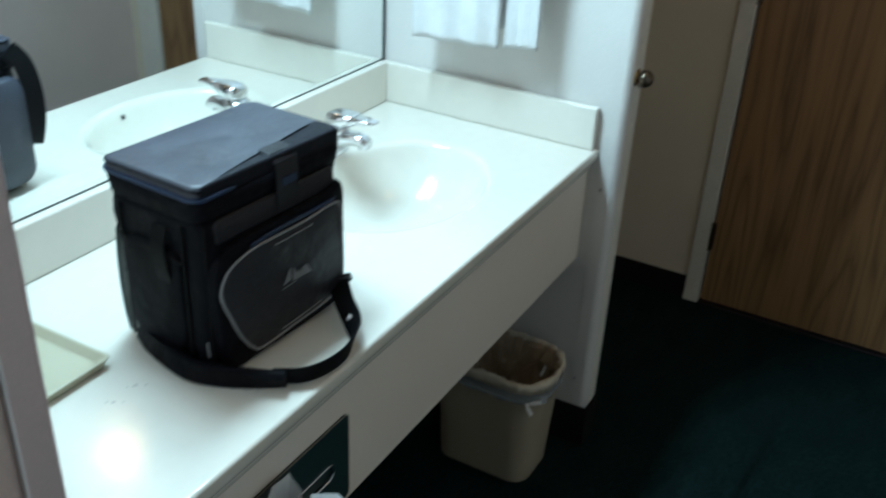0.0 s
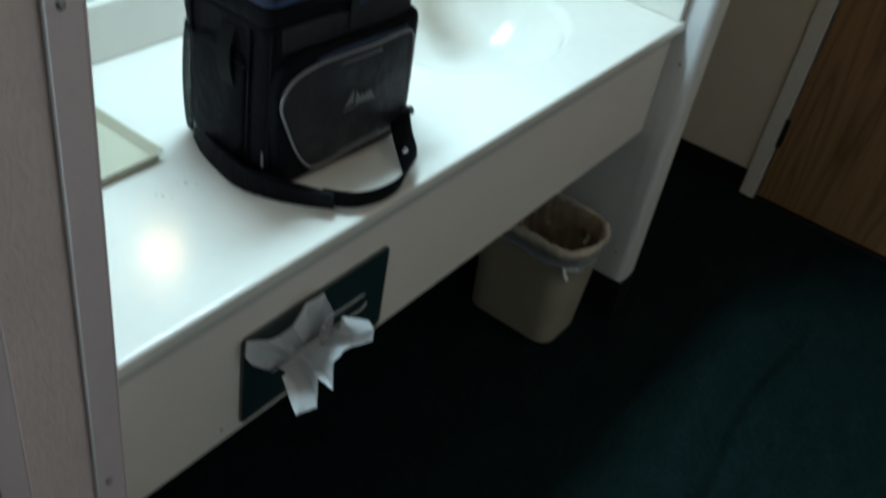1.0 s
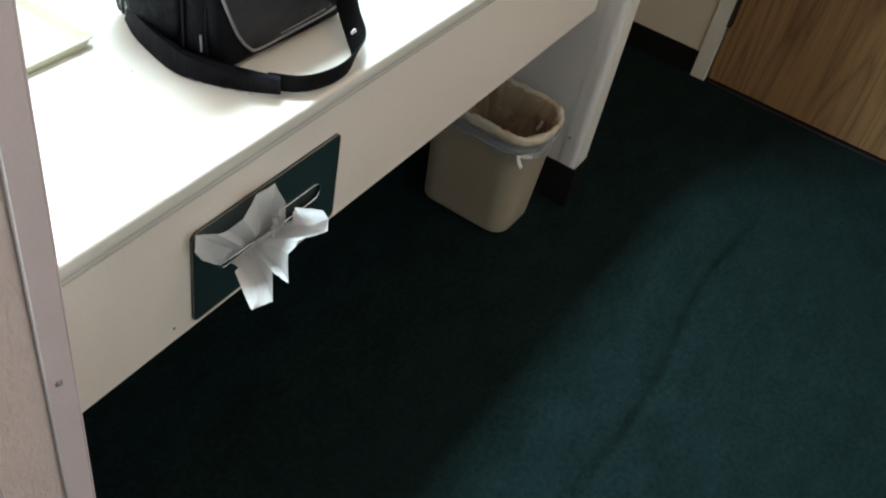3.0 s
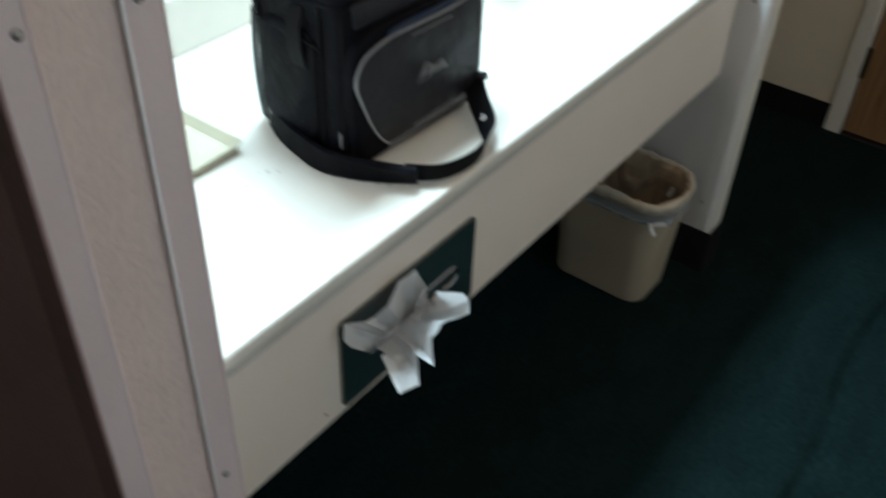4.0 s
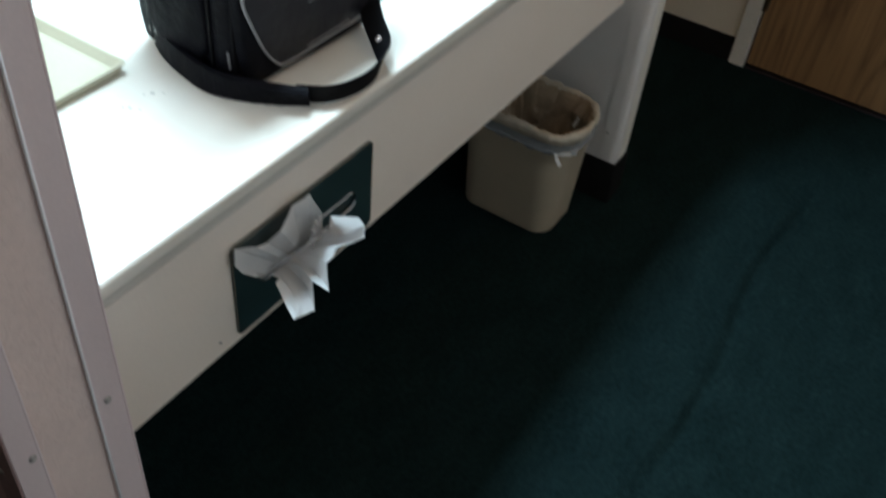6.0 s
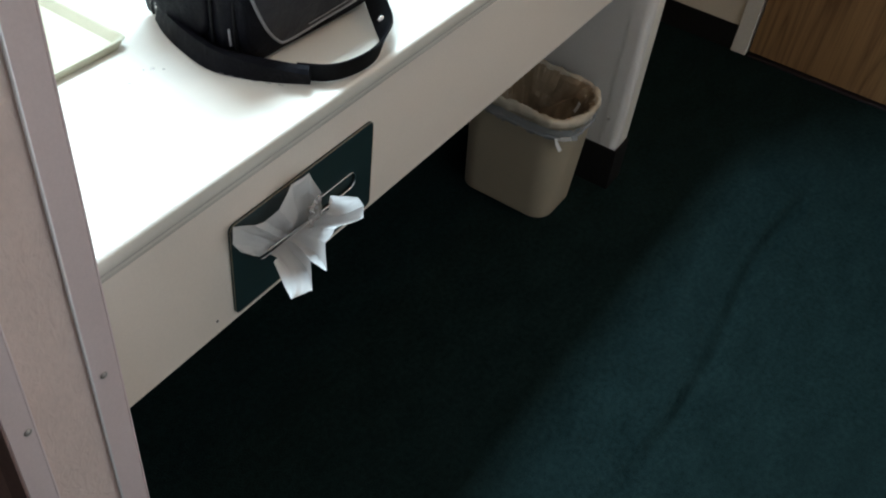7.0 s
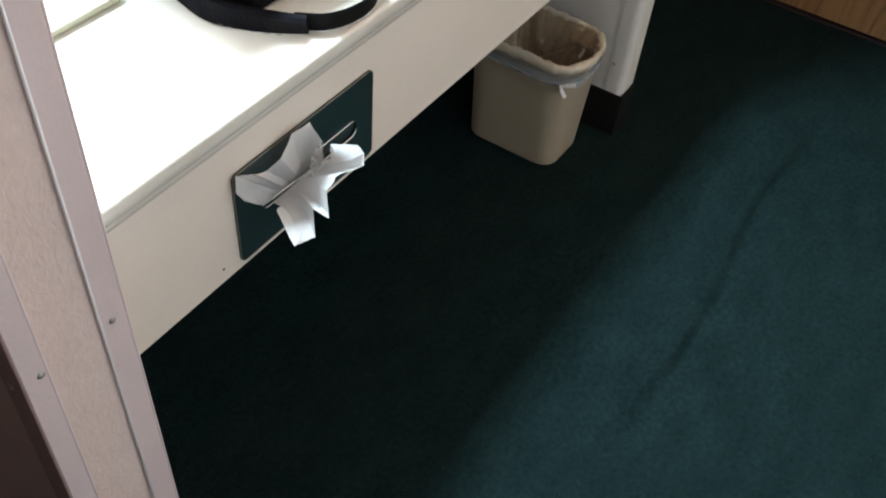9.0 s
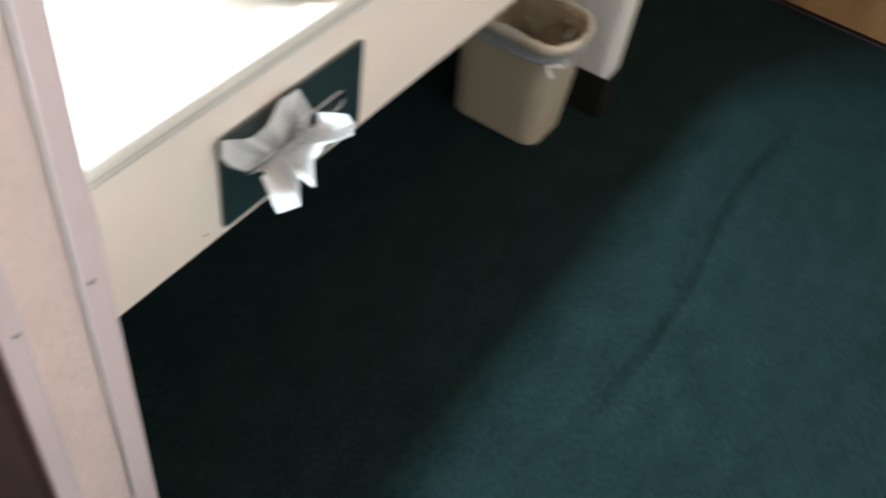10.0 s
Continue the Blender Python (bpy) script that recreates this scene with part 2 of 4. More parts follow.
M["liner"] = clear("clear_bin_liner", (0.55, 0.60, 0.66), 0.42, 0.18)
# same liner in two tones: brown for the shaded inside, cream for the lit rim
M["inner"] = clear("shade_brown_film", (0.46, 0.36, 0.25), 0.80, 0.25)
M["bunched"] = clear("bunched_film_warm_lit", (0.80, 0.72, 0.58), 0.75, 0.25)
M["paper"] = paper("tissue_paper", 0.12)
M["ply"] = paper("single_ply_tissue", 0.10)
M["ply"].node_tree.nodes["Principled BSDF"].inputs["Alpha"].default_value = 0.90
M["water"] = clear("water", (0.95, 0.96, 0.96), 0.18, 0.04)
M["film"] = clear("torn_clear_film", (0.8, 0.78, 0.78), 0.4, 0.08)


# ---- mesh helpers ----
def part(name, bm, material, parent=None, label="", smooth=False):
    bmesh.ops.recalc_face_normals(bm, faces=bm.faces)
    me = bpy.data.meshes.new(name)
    if smooth:
        for f in bm.faces:
            f.smooth = True
    bm.to_mesh(me)
    bm.free()
    me.materials.append(M[material])
    ob = new(name, me)
    ob.parent = parent
    if label:
        tagged(ob, label)
    return ob


def thing(name, base=(0, 0, 0), label="", category="", group="", kind=""):
    ob = new(name)
    ob.empty_display_size = 0.05
    return tagged(ob, label, category, group, kind)


def box(lo, hi, bev=0.0, seg=2, bm=None):
    bm = bm or bmesh.new()
    vs = [bm.verts.new((x, y, z)) for x in (lo[0], hi[0]) for y in (lo[1], hi[1]) for z in (lo[2], hi[2])]
    fs = [bm.faces.new([vs[i] for i in q]) for q in ((0, 1, 3, 2), (4, 6, 7, 5), (0, 4, 5, 1), (2, 3, 7, 6), (0, 2, 6, 4), (1, 5, 7, 3))]
    if bev:
        es = list({e for f in fs for e in f.edges})
        bmesh.ops.bevel(bm, geom=es, offset=bev, segments=seg, affect="EDGES", profile=0.5)
    return bm


def loft(rings, closed=True, cap0=True, cap1=True, bm=None):
    """A skin over rings of points; closed: each ring is a loop."""
    bm = bm or bmesh.new()
    rows = [[bm.verts.new(p) for p in r] for r in rings]
    for a, b in zip(rows, rows[1:]):
        n = len(a)
        for i in range(n if closed else n - 1):
            j = (i + 1) % n
            bm.faces.new((a[i], a[j], b[j], b[i]))
    if closed and cap0:
        bm.faces.new(list(reversed(rows[0])))
    if closed and cap1:
        bm.faces.new(rows[-1])
    return bm


def rrect(w, h, r, k=5):
    """Outline of a rounded rectangle about the origin."""
    pts = []
    for cx, cy, a0 in ((w / 2 - r, h / 2 - r, 0), (-w / 2 + r, h / 2 - r, 90), (-w / 2 + r, -h / 2 + r, 180), (w / 2 - r, -h / 2 + r, 270)):
        for i in range(k + 1):
            a = radians(a0 + 90 * i / k)
            pts.append((cx + r * math.cos(a), cy + r * math.sin(a)))
    return pts


def spline(pts, n=8, loop=False):
    """A smooth line through points."""
    P = [Vector(p) for p in pts]
    out = []
    m = len(P)
    for i in range(m if loop else m - 1):
        a, b = P[i], P[(i + 1) % m]
        p = P[i - 1] if loop or i else a * 2 - b
        q = P[(i + 2) % m] if loop or i + 2 < m else b * 2 - a
        for k in range(n):
            t = k / n
            out.append(0.5 * (2 * a + (b - p) * t + (2 * p - 5 * a + 4 * b - q) * t * t + (3 * a - p - 3 * b + q) * t ** 3))
    if not loop:
        out.append(P[-1])
    return out


def tube(pts, r, seg=8, loop=False, bm=None):
    P = [Vector(p) for p in pts]
    m = len(P)
    rings = []
    up = Vector((0.13, 0.27, 0.95)).normalized()
    for i in range(m):
        d = (P[(i + 1) % m] - P[i - 1]) if loop or 0 < i < m - 1 else (P[1] - P[0] if i == 0 else P[-1] - P[-2])
        d.normalize()
        s = d.cross(up).normalized()
        u = s.cross(d)
        rad = r[i] if isinstance(r, (list, tuple)) else r
        rings.append([P[i] + rad * (math.cos(a) * s + math.sin(a) * u) for a in (2 * math.pi * k / seg for k in range(seg))])
    if loop:
        rings.append(rings[0])
        return loft(rings, True, False, False, bm)
    return loft(rings, True, True, True, bm)


def band(pts, sides, width, thick):
    """A flat strap along pts; sides: the direction across it at each point."""
    P = [Vector(p) for p in pts]
    rings = []
    for i, p in enumerate(P):
        d = (P[min(i + 1, len(P) - 1)] - P[max(i - 1, 0)]).normalized()
        s = Vector(sides[i])
        s = (s - d * s.dot(d)).normalized() * width / 2
        n = d.cross(s).normalized() * thick / 2
        e = s * 0.92
        rings.append([p + s, p + e + n, p - e + n, p - s, p - e - n, p + e - n])
    return loft(rings)


def disc(center, axis, r, depth, seg=16, dome=0.0):
    """A short round head along axis (a unit vector)."""
    c, a = Vector(center), Vector(axis).normalized()
    s = a.orthogonal().normalized()
    u = a.cross(s)
    ring = lambda rr, d: [c + a * d + rr * (math.cos(t) * s + math.sin(t) * u) for t in (2 * math.pi * k / seg for k in range(seg))]
    rings = [ring(r, 0), ring(r, depth * 0.5), ring(r * 0.85, depth * 0.85), ring(r * 0.5, depth + dome * 0.7), ring(r * 0.1, depth + dome)]
    return loft(rings)


def screw(center, axis, parent):
    head = part("screw", disc(center, axis, 0.0042, 0.0016, 14, 0.0012), "steel", parent, "domed steel screw head", True)
    return head


# ---- floor ----
def carpet():
    """Carpet sheet, with a shallow rucked crease running along the passage."""
    bm = bmesh.new()
    crease = lambda x: float(np.interp(x, (0.6, 0.73, 0.91, 1.14, 1.30, 1.47, 1.62, 1.81, 2.1), (-0.470, -0.474, -0.497, -0.494, -0.474, -0.460, -0.468, -0.486, -0.51)))
    xs = [-2.6, -1.6, -0.9, -0.4] + [0.0 + 0.02 * i for i in range(118)] + [HALL + 0.2]
    ys = [OPP - 0.1, -1.0, -0.8] + [-0.70 + 0.008 * i for i in range(58)] + [-0.2, 0.0, 0.3, 0.7, 1.2, 1.9]
    rows = []
    for x in xs:
        row = []
        for y in ys:
            d = y - crease(x)
            w = max(0.0, min(1.0, (x - 0.62) / 0.25)) * max(0.0, min(1.0, (1.95 - x) / 0.3)) * (0.72 + 0.55 * noise.noise(Vector((x * 9, 0.4, 0.9))))
            z = w * (-0.020 * math.exp(-(d / 0.016) ** 2) + 0.008 * math.exp(-((d - 0.030) / 0.018) ** 2))
            z += 0.0012 * noise.noise(Vector((x * 5, y * 5, 0.3)))
            row.append(bm.verts.new((x, y, z)))
        rows.append(row)
    for a, b in zip(rows, rows[1:]):
        for i in range(len(ys) - 1):
            bm.faces.new((a[i], b[i], b[i + 1], a[i + 1]))
    low = bmesh.ops.extrude_face_region(bm, geom=list(bm.faces))
    for v in low["geom"]:
        if isinstance(v, bmesh.types.BMVert):
            v.co.z = -0.06
    return bm


tagged(part("floor", carpet(), "carpet", smooth=True), "dark green worn carpet with a long crease", "carpet", kind="structure")

# ---- walls and ceiling ----
def wall(name, lo, hi, material, label, cat="wall", bev=0.0):
    return tagged(part(name, box(lo, hi, bev), material), label, cat, kind="structure")


wall("ceiling", (-2.6, OPP - 0.1, CEIL), (HALL + 0.2, 1.9, CEIL + 0.1), "ceiling", "dull tan painted ceiling", "ceiling")
wall("wall_opposite", (-2.6, OPP - 0.1, 0), (HALL, OPP, CEIL), "wall_warm", "greyish white painted wall facing the vanity")
wall("wall_vanity", (0.0, DEEP + 0.006, 0), (LEN, DEEP + 0.1, CEIL), "wall_blue", "white painted wall behind the mirror")
wall("wall_rear", (-2.6, OPP, 0), (-2.5, 1.9, CEIL), "wall_beige", "beige painted room wall")
wall("wall_room", (-2.5, 1.8, 0), (HALL + 0.2, 1.9, CEIL), "wall_beige", "beige painted room wall")
wall("wall_alcove", (LEN + FAR_T, 1.0, 0), (HALL, 1.08, CEIL), "wall_beige", "beige painted alcove wall")

# near partition: end face, brown room side, corner angles with screws
near = thing("wall_partition_near", label="wall end clad in pale embossed vinyl with screwed corner angles", category="partition wall", kind="structure")
part("core", box((-THICK + 0.006, END, 0), (0, DEEP + 0.1, CEIL), 0.001, 1), "vinyl", near)
part("room_panel", box((-THICK, END + 0.001, 0), (-THICK + 0.006, 1.8, CEIL)), "room_brown", near, "dark brown room-side panel")


ANGLE_TOP = 1.338


def angle(x_edge, way, parent, y0=END, leg=0.033, other=0.03):
    """An L-shaped corner angle: one leg on the end face, the other round the corner."""
    bm = box((min(x_edge, x_edge + way * leg), y0 - 0.0035, 0.0), (max(x_edge, x_edge + way * leg), y0 - 0.0002, ANGLE_TOP), 0.001, 2)
    a = x_edge - way * 0.003
    strip = part("corner_angle", bm, "strip", parent, "pale painted metal corner angle")
    bm = box((min(a, x_edge) + 0.0001, y0 - 0.0033, 0.0), (max(a, x_edge), y0 + other, ANGLE_TOP), 0.001, 2)
    part("side_leg", bm, "brown_wall" if way > 0 else "strip", strip, "dark brown room-side leg" if way > 0 else "")
    return strip


right = angle(0.0, -1, near, leg=0.032)
# right bead is paler than its angle: a highlight put into the colour
part("edge_bead", tube([(-0.032, END - 0.0034, 0.001), (-0.032, END - 0.0034, ANGLE_TOP - 0.001)], 0.0017, 8), "bead", right, "glossy rounded bead of the angle, whitened as its highlight", True)
left = angle(-THICK - 0.0005, 1, near, leg=0.027)
lx = -THICK - 0.0005 + 0.027
part("edge_bead", tube([(lx, END - 0.0026, 0.001), (lx, END - 0.0026, ANGLE_TOP - 0.001)], 0.0016, 8), "strip", left, "rounded edge of the angle", True)
for z in (0.22, 0.739, 1.262):
    screw((-0.018, END - 0.0034, z - (0.003 if z > 1 else 0)), (0, -1, 0), right)
    screw((-0.1075, END - 0.0034, z + 0.004), (0, -1, 0), left)
    screw((-THICK - 0.0034, END + 0.017, z - 0.007), (-1, 0, 0), left)

# far partition, with angle strip, screws and rubber base
far = thing("wall_partition_far", label="white painted partition with a screwed corner strip", category="partition wall", kind="structure")
def bend(out, first, last):
    """Plan of the rounded corner, pushed out by a distance; first: how far up the inner face, last: how far along the end."""
    r = 0.016
    pts = [(LEN - out, FAR_END + first)]
    for k in range(9):
        t = radians(180 + 90 * k / 8)
        pts.append((LEN + r + (r + out) * math.cos(t), FAR_END + r + (r + out) * math.sin(t)))
    pts.append((LEN + last, FAR_END - out))
    return pts


plan = bend(0.0, DEEP + 0.1 - FAR_END, FAR_T) + [(LEN + FAR_T, DEEP + 0.1)]
part("core", loft([[(x, y, z) for x, y in plan] for z in (0.0, CEIL)]), "wall_blue", far)
plan = bend(0.003, 0.042, 0.021) + bend(0.0003, 0.042, 0.021)[::-1]
fa = part("corner_angle", loft([[(x, y, z) for x, y in plan] for z in (0.12, CEIL - 0.002)]), "wall_blue", far, "pale metal corner strip")
part("end_strip", box((LEN + 0.0214, FAR_END - 0.0036, 0.12), (LEN + FAR_T, FAR_END - 0.0002, CEIL - 0.002), 0.001, 2), "white_paint", far, "white painted end strip")
for z in (0.20, 0.714, 1.22, 1.74):
    screw((LEN - 0.003, FAR_END + 0.033, z), (-1, 0, 0), fa)
bm = box((LEN - 0.006, FAR_END - 0.007, 0), (LEN - 0.0001, DEEP, 0.118), 0.002)
box((LEN - 0.006, FAR_END - 0.009, 0), (LEN + FAR_T + 0.006, FAR_END - 0.0035, 0.118), 0.002, 2, bm)
tagged(part("baseboard", bm, "rubber"), "black rubber cove base on the partition", "baseboard", kind="structure")

# hall wall with the entrance door
D0, D1 = -0.112, -1.065
hall = thing("wall_hall", label="beige painted wall round the entrance door", category="wall", kind="structure")
part("wall_piece", box((HALL, D0 + 0.02, 0), (HALL + 0.1, 1.9, CEIL)), "wall_beige", hall)
part("wall_piece", box((HALL, OPP - 0.1, 0), (HALL + 0.1, D1 - 0.02, CEIL)), "wall_beige", hall)
part("wall_piece", box((HALL, D1 - 0.02, 2.05), (HALL + 0.1, D0 + 0.02, CEIL)), "wall_beige", hall)
tagged(part("baseboard", box((HALL - 0.006, -0.056, 0), (HALL - 0.0001, 1.0, 0.083), 0.002), "rubber"), "black rubber cove base on the beige wall", "baseboard", kind="structure")
trim = thing("trim", label="white painted steel door frame", category="door frame", kind="structure")
part("jamb", box((HALL - 0.012, D0 + 0.006, 0), (HALL + 0.1, -0.057, 2.09), 0.003), "white_paint", trim)
part("jamb", box((HALL - 0.012, D1 - 0.11, 0), (HALL + 0.1, D1 - 0.006, 2.09), 0.003), "white_paint", trim)
part("head", box((HALL - 0.0115, D1 - 0.006, 2.035), (HALL + 0.1, D0 + 0.006, 2.089), 0.003), "white_paint", trim)
door = thing("door_1", label="closed oak veneer entrance door in a white frame", category="door", kind="structure")
part("leaf", box((HALL - 0.002, D1, 0.014), (HALL + 0.042, D0, 2.03), 0.002), "oak", door)
for z in (0.245, 1.02, 1.80):
    bm = tube([(HALL - 0.010, D0 + 0.003, z - 0.048), (HALL - 0.010, D0 + 0.003, z + 0.048)], 0.005, 10)
    box((HALL - 0.0095, D0 - 0.008, z - 0.045), (HALL - 0.0025, D0 - 0.001, z + 0.045), 0.001, 1, bm)
    part("hinge", bm, "knob", door, "dark metal hinge")
part("threshold", box((HALL - 0.012, D1, 0.0), (HALL + 0.09, D0, 0.007), 0.002), "dark_wood", door, "dark strip under the door")

# round metal knob on the free end of the far partition
KX, KZ = 1.502, 0.973
kn = part("end_knob", disc((KX, FAR_END - 0.014, KZ), (0, -1, 0), 0.0185, 0.019, 24, 0.005), "knob", far, "small dark worn metal knob", True)
part("rose", disc((KX, FAR_END - 0.0031, KZ), (0, -1, 0), 0.018, 0.004, 24, 0.0), "brass", kn, "brass rose of the knob", True)
part("stem", tube([(KX, FAR_END - 0.005, KZ), (KX, FAR_END - 0.016, KZ)], 0.008, 14), "knob", kn, "", True)

# ---- lamps that light the place ----
fix = thing("vanity_light", label="long lit wall light above the mirror", category="wall light")
part("housing", box((0.44, 0.50, 1.97), (1.04, DEEP + 0.005, 2.07), 0.006), "white_paint", fix)
part("diffuser", box((0.465, 0.425, 1.975), (1.015, 0.4995, 2.06), 0.012, 3), "tube", fix)
cl = thing("ceiling_light", label="small warm globe light on the ceiling", category="ceiling light")
GL = Vector((1.340, -0.430, 2.285))
part("ceiling_rose", disc((GL.x, GL.y, CEIL - 0.0005), (0, 0, -1), 0.06, 0.03, 24), "white_paint", cl)
bm = bmesh.new()
bmesh.ops.create_uvsphere(bm, u_segments=24, v_segments=14, radius=0.082, matrix=Matrix.Translation(GL))
part("globe", bm, "globe", cl, smooth=True)

# ---- mirror ----
mir = thing("mirror", label="large frameless wall mirror over the vanity", category="mirror")
part("glass", box((0.004, DEEP, 0.9072), (LEN - 0.010, DEEP + 0.005, 1.86)), "mirror", mir)
part("edge_seal", box((0.004, DEEP - 0.0008, 0.9058), (LEN - 0.010, DEEP + 0.005, 0.9070)), "edge", mir, "dark mirror edge")
part("edge_seal", box((LEN - 0.0098, DEEP - 0.0025, 0.9045), (LEN - 0.004, DEEP + 0.005, 1.86)), "edge", mir, "dark mirror edge")

# ---- vanity top with moulded basin ----
BC, BA, BB = (1.078, 0.268), 0.228, 0.168


def vanity_top():
    bm = bmesh.new()
    x0, x1, y0, y1 = 0.001, LEN - 0.0005, 0.0, DEEP - 0.0002
    n = 96
    # the deck between its outline and the basin's rim
    outer, rim = [], []
    for k in range(n):
        a = 2 * math.pi * k / n
        c, s = math.cos(a), math.sin(a)
        tx = ((x1 if c > 0 else x0) - BC[0]) / c if abs(c) > 1e-9 else 1e9
        ty = ((y1 if s > 0 else y0 + 0.006) - BC[1]) / s if abs(s) > 1e-9 else 1e9
        t = min(tx, ty)
        outer.append((BC[0] + c * t, BC[1] + s * t, TOP))
        rim.append((c, s))
    # move the nearest rays onto the corners
    for cx in (x0, x1):
        for cy in (y0 + 0.006, y1):
            i = min(range(n), key=lambda q: (outer[q][0] - cx) ** 2 + (outer[q][1] - cy) ** 2)
            outer[i] = (cx, cy, TOP)
    ease = lambda f, c: 1 - 0.3 * max(0.0, c * 0.9 + 0.1) * max(0.0, min(1.0, (f - 0.55) / 0.35))
    er = lambda f, z: [(BC[0] + BA * f * c, BC[1] + BB * f * s, TOP - (TOP - z) * ease(f, c)) for c, s in rim]
    prof = [(1.06, TOP), (1.03, TOP - 0.0007), (1.0, TOP - 0.0028), (0.98, TOP - 0.0065), (0.96, TOP - 0.0135), (0.935, TOP - 0.028), (0.90, TOP - 0.050),
            (0.82, TOP - 0.078), (0.70, TOP - 0.100), (0.52, TOP - 0.117), (0.32, TOP - 0.126), (0.15, TOP - 0.130), (0.095, TOP - 0.133)]
    loft([outer] + [er(f, z) for f, z in prof], True, False, False, bm)
    # rolled front nose, down to its drip edge
    nose = [(y0 + 0.006, TOP)] + [(y0 + 0.006 - 0.006 * math.sin(radians(a)), TOP - 0.006 + 0.006 * math.cos(radians(a))) for a in (30, 60, 90)]
    nose += [(y0, TOP - 0.017), (y0 + 0.0016, TOP - 0.023), (y0 + 0.005, TOP - 0.029), (y0 + 0.0095, TOP - 0.0335), (y0 + 0.0133, TOP - 0.039), (y0 + 0.0157, TOP - 0.0455), (y0 + 0.0166, TOP - 0.052), (APRON + 0.01, TOP - 0.052)]
    loft([[(x, y, z) for x in (x0, x1)] for y, z in nose], False, bm=bm)
    bmesh.ops.remove_doubles(bm, verts=bm.verts, dist=0.0004)
    return bm


van = thing("vanity_counter", label="long cream vanity counter with moulded oval basin", category="vanity")
top = part("countertop", vanity_top(), "gelcoat", van, "glossy cream one-piece top with oval basin", True)
for f in top.data.polygons:
    if abs(f.normal.z) > 0.999:
        f.use_smooth = False
bm = box((0.001, DEEP - 0.020, TOP + 0.0002), (LEN - 0.0215, DEEP - 0.0005, 0.9055), 0.004, 3)
part("backsplash", bm, "gelcoat", van, smooth=False)
bm = box((LEN - 0.021, 0.008, TOP + 0.0002), (LEN - 0.0032, DEEP - 0.0005, 0.9035), 0.004, 3)
part("side_splash", bm, "gelcoat", van)
part("apron", box((0.001, APRON, APRON_Z), (LEN - 0.0035, APRON + 0.02, TOP - 0.0325), 0.0015, 1), "apron", van, "cream laminate apron")
part("batten", box((0.001, APRON + 0.0205, APRON_Z + 0.01), (LEN - 0.0035, APRON + 0.05, APRON_Z + 0.05), 0.002, 1), "apron", van)
part("nail_hole", disc((0.211, APRON + 0.0002, 0.558), (0, -1, 0), 0.0022, 0.0006, 10), "hole", van, "tiny dark nail hole")
dr = part("drain", disc((BC[0], BC[1], TOP - 0.1335), (0, 0, 1), 0.024, 0.003, 24, -0.002), "chrome", van, "chrome drain fitting", True)
part("drain_hole", disc((BC[0], BC[1], TOP - 0.1306), (0, 0, 1), 0.015, 0.001, 20), "hole", dr)
part("overflow_hole", disc((BC[0] - 0.02, BC[1] - BB * 0.938 + 0.0015, TOP - 0.0245), (0, 0.9, 0.45), 0.006, 0.0012, 12), "hole", van, "dark overflow hole")

# ---- faucet ----
fx, fy = 1.092, 0.462
fau = thing("faucet", label="chrome single-lever basin faucet", category="faucet")
part("base_plate", loft([[(fx + x, fy + y, z) for x, y in rrect(w, d, d / 2 - 0.001, 8)] for w, d, z in ((0.150, 0.046, TOP), (0.150, 0.046, TOP + 0.008), (0.142, 0.040, TOP + 0.014))]), "chrome", fau, smooth=False)
part("body", loft([[(fx + r * math.cos(t), fy - 0.58 * (z - TOP - 0.013) + r * math.sin(t), z) for t in (2 * math.pi * k / 24 for k in range(24))]
                   for r, z in ((0.024, TOP + 0.013), (0.025, TOP + 0.030), (0.026, TOP + 0.060), (0.028, TOP + 0.064), (0.028, TOP + 0.072), (0.022, TOP + 0.080))]), "chrome", fau, smooth=True)
def across(y, z, w, h):
    """A rounded cross-section of spout or handle, standing across the tap."""
    return [(fx + u, fy + y, TOP + z + v) for u, v in rrect(w, h, min(w, h) * 0.42, 5)]


part("spout", loft([across(*q) for q in ((-0.018, 0.044, 0.040, 0.038), (-0.050, 0.055, 0.037, 0.032), (-0.085, 0.060, 0.034, 0.027), (-0.104, 0.057, 0.032, 0.025), (-0.112, 0.053, 0.028, 0.019))]), "chrome", fau, "chunky chrome spout", True)
part("aerator", disc((fx, fy - 0.097, TOP + 0.046), (0, -0.15, -1), 0.010, 0.006, 16), "chrome", fau)
hd = part("handle", loft([across(*q) for q in ((-0.018, 0.092, 0.020, 0.018), (-0.022, 0.092, 0.042, 0.030), (-0.036, 0.094, 0.052, 0.034), (-0.056, 0.096, 0.053, 0.030), (-0.076, 0.099, 0.044, 0.022), (-0.088, 0.100, 0.034, 0.015))]), "chrome", fau, "domed chrome handle", True)
part("lever", loft([across(*q) for q in ((-0.076, 0.101, 0.036, 0.016), (-0.096, 0.102, 0.032, 0.012), (-0.114, 0.102, 0.027, 0.009), (-0.130, 0.102, 0.022, 0.006))]), "chrome", hd, "tapered lever", True)

# ---- towels on the far partition ----
rail = thing("towel_rail", label="chrome towel rail on the partition wall", category="towel rail")
part("bar", tube([(LEN - 0.085, 0.10, 1.36), (LEN - 0.085, 0.53, 1.36)], 0.008, 12), "chrome", rail, smooth=True)
for y in (0.11, 0.52):
    part("bracket", box((LEN - 0.095, y - 0.01, 1.345), (LEN - 0.0005, y + 0.01, 1.375), 0.004), "chrome", rail)


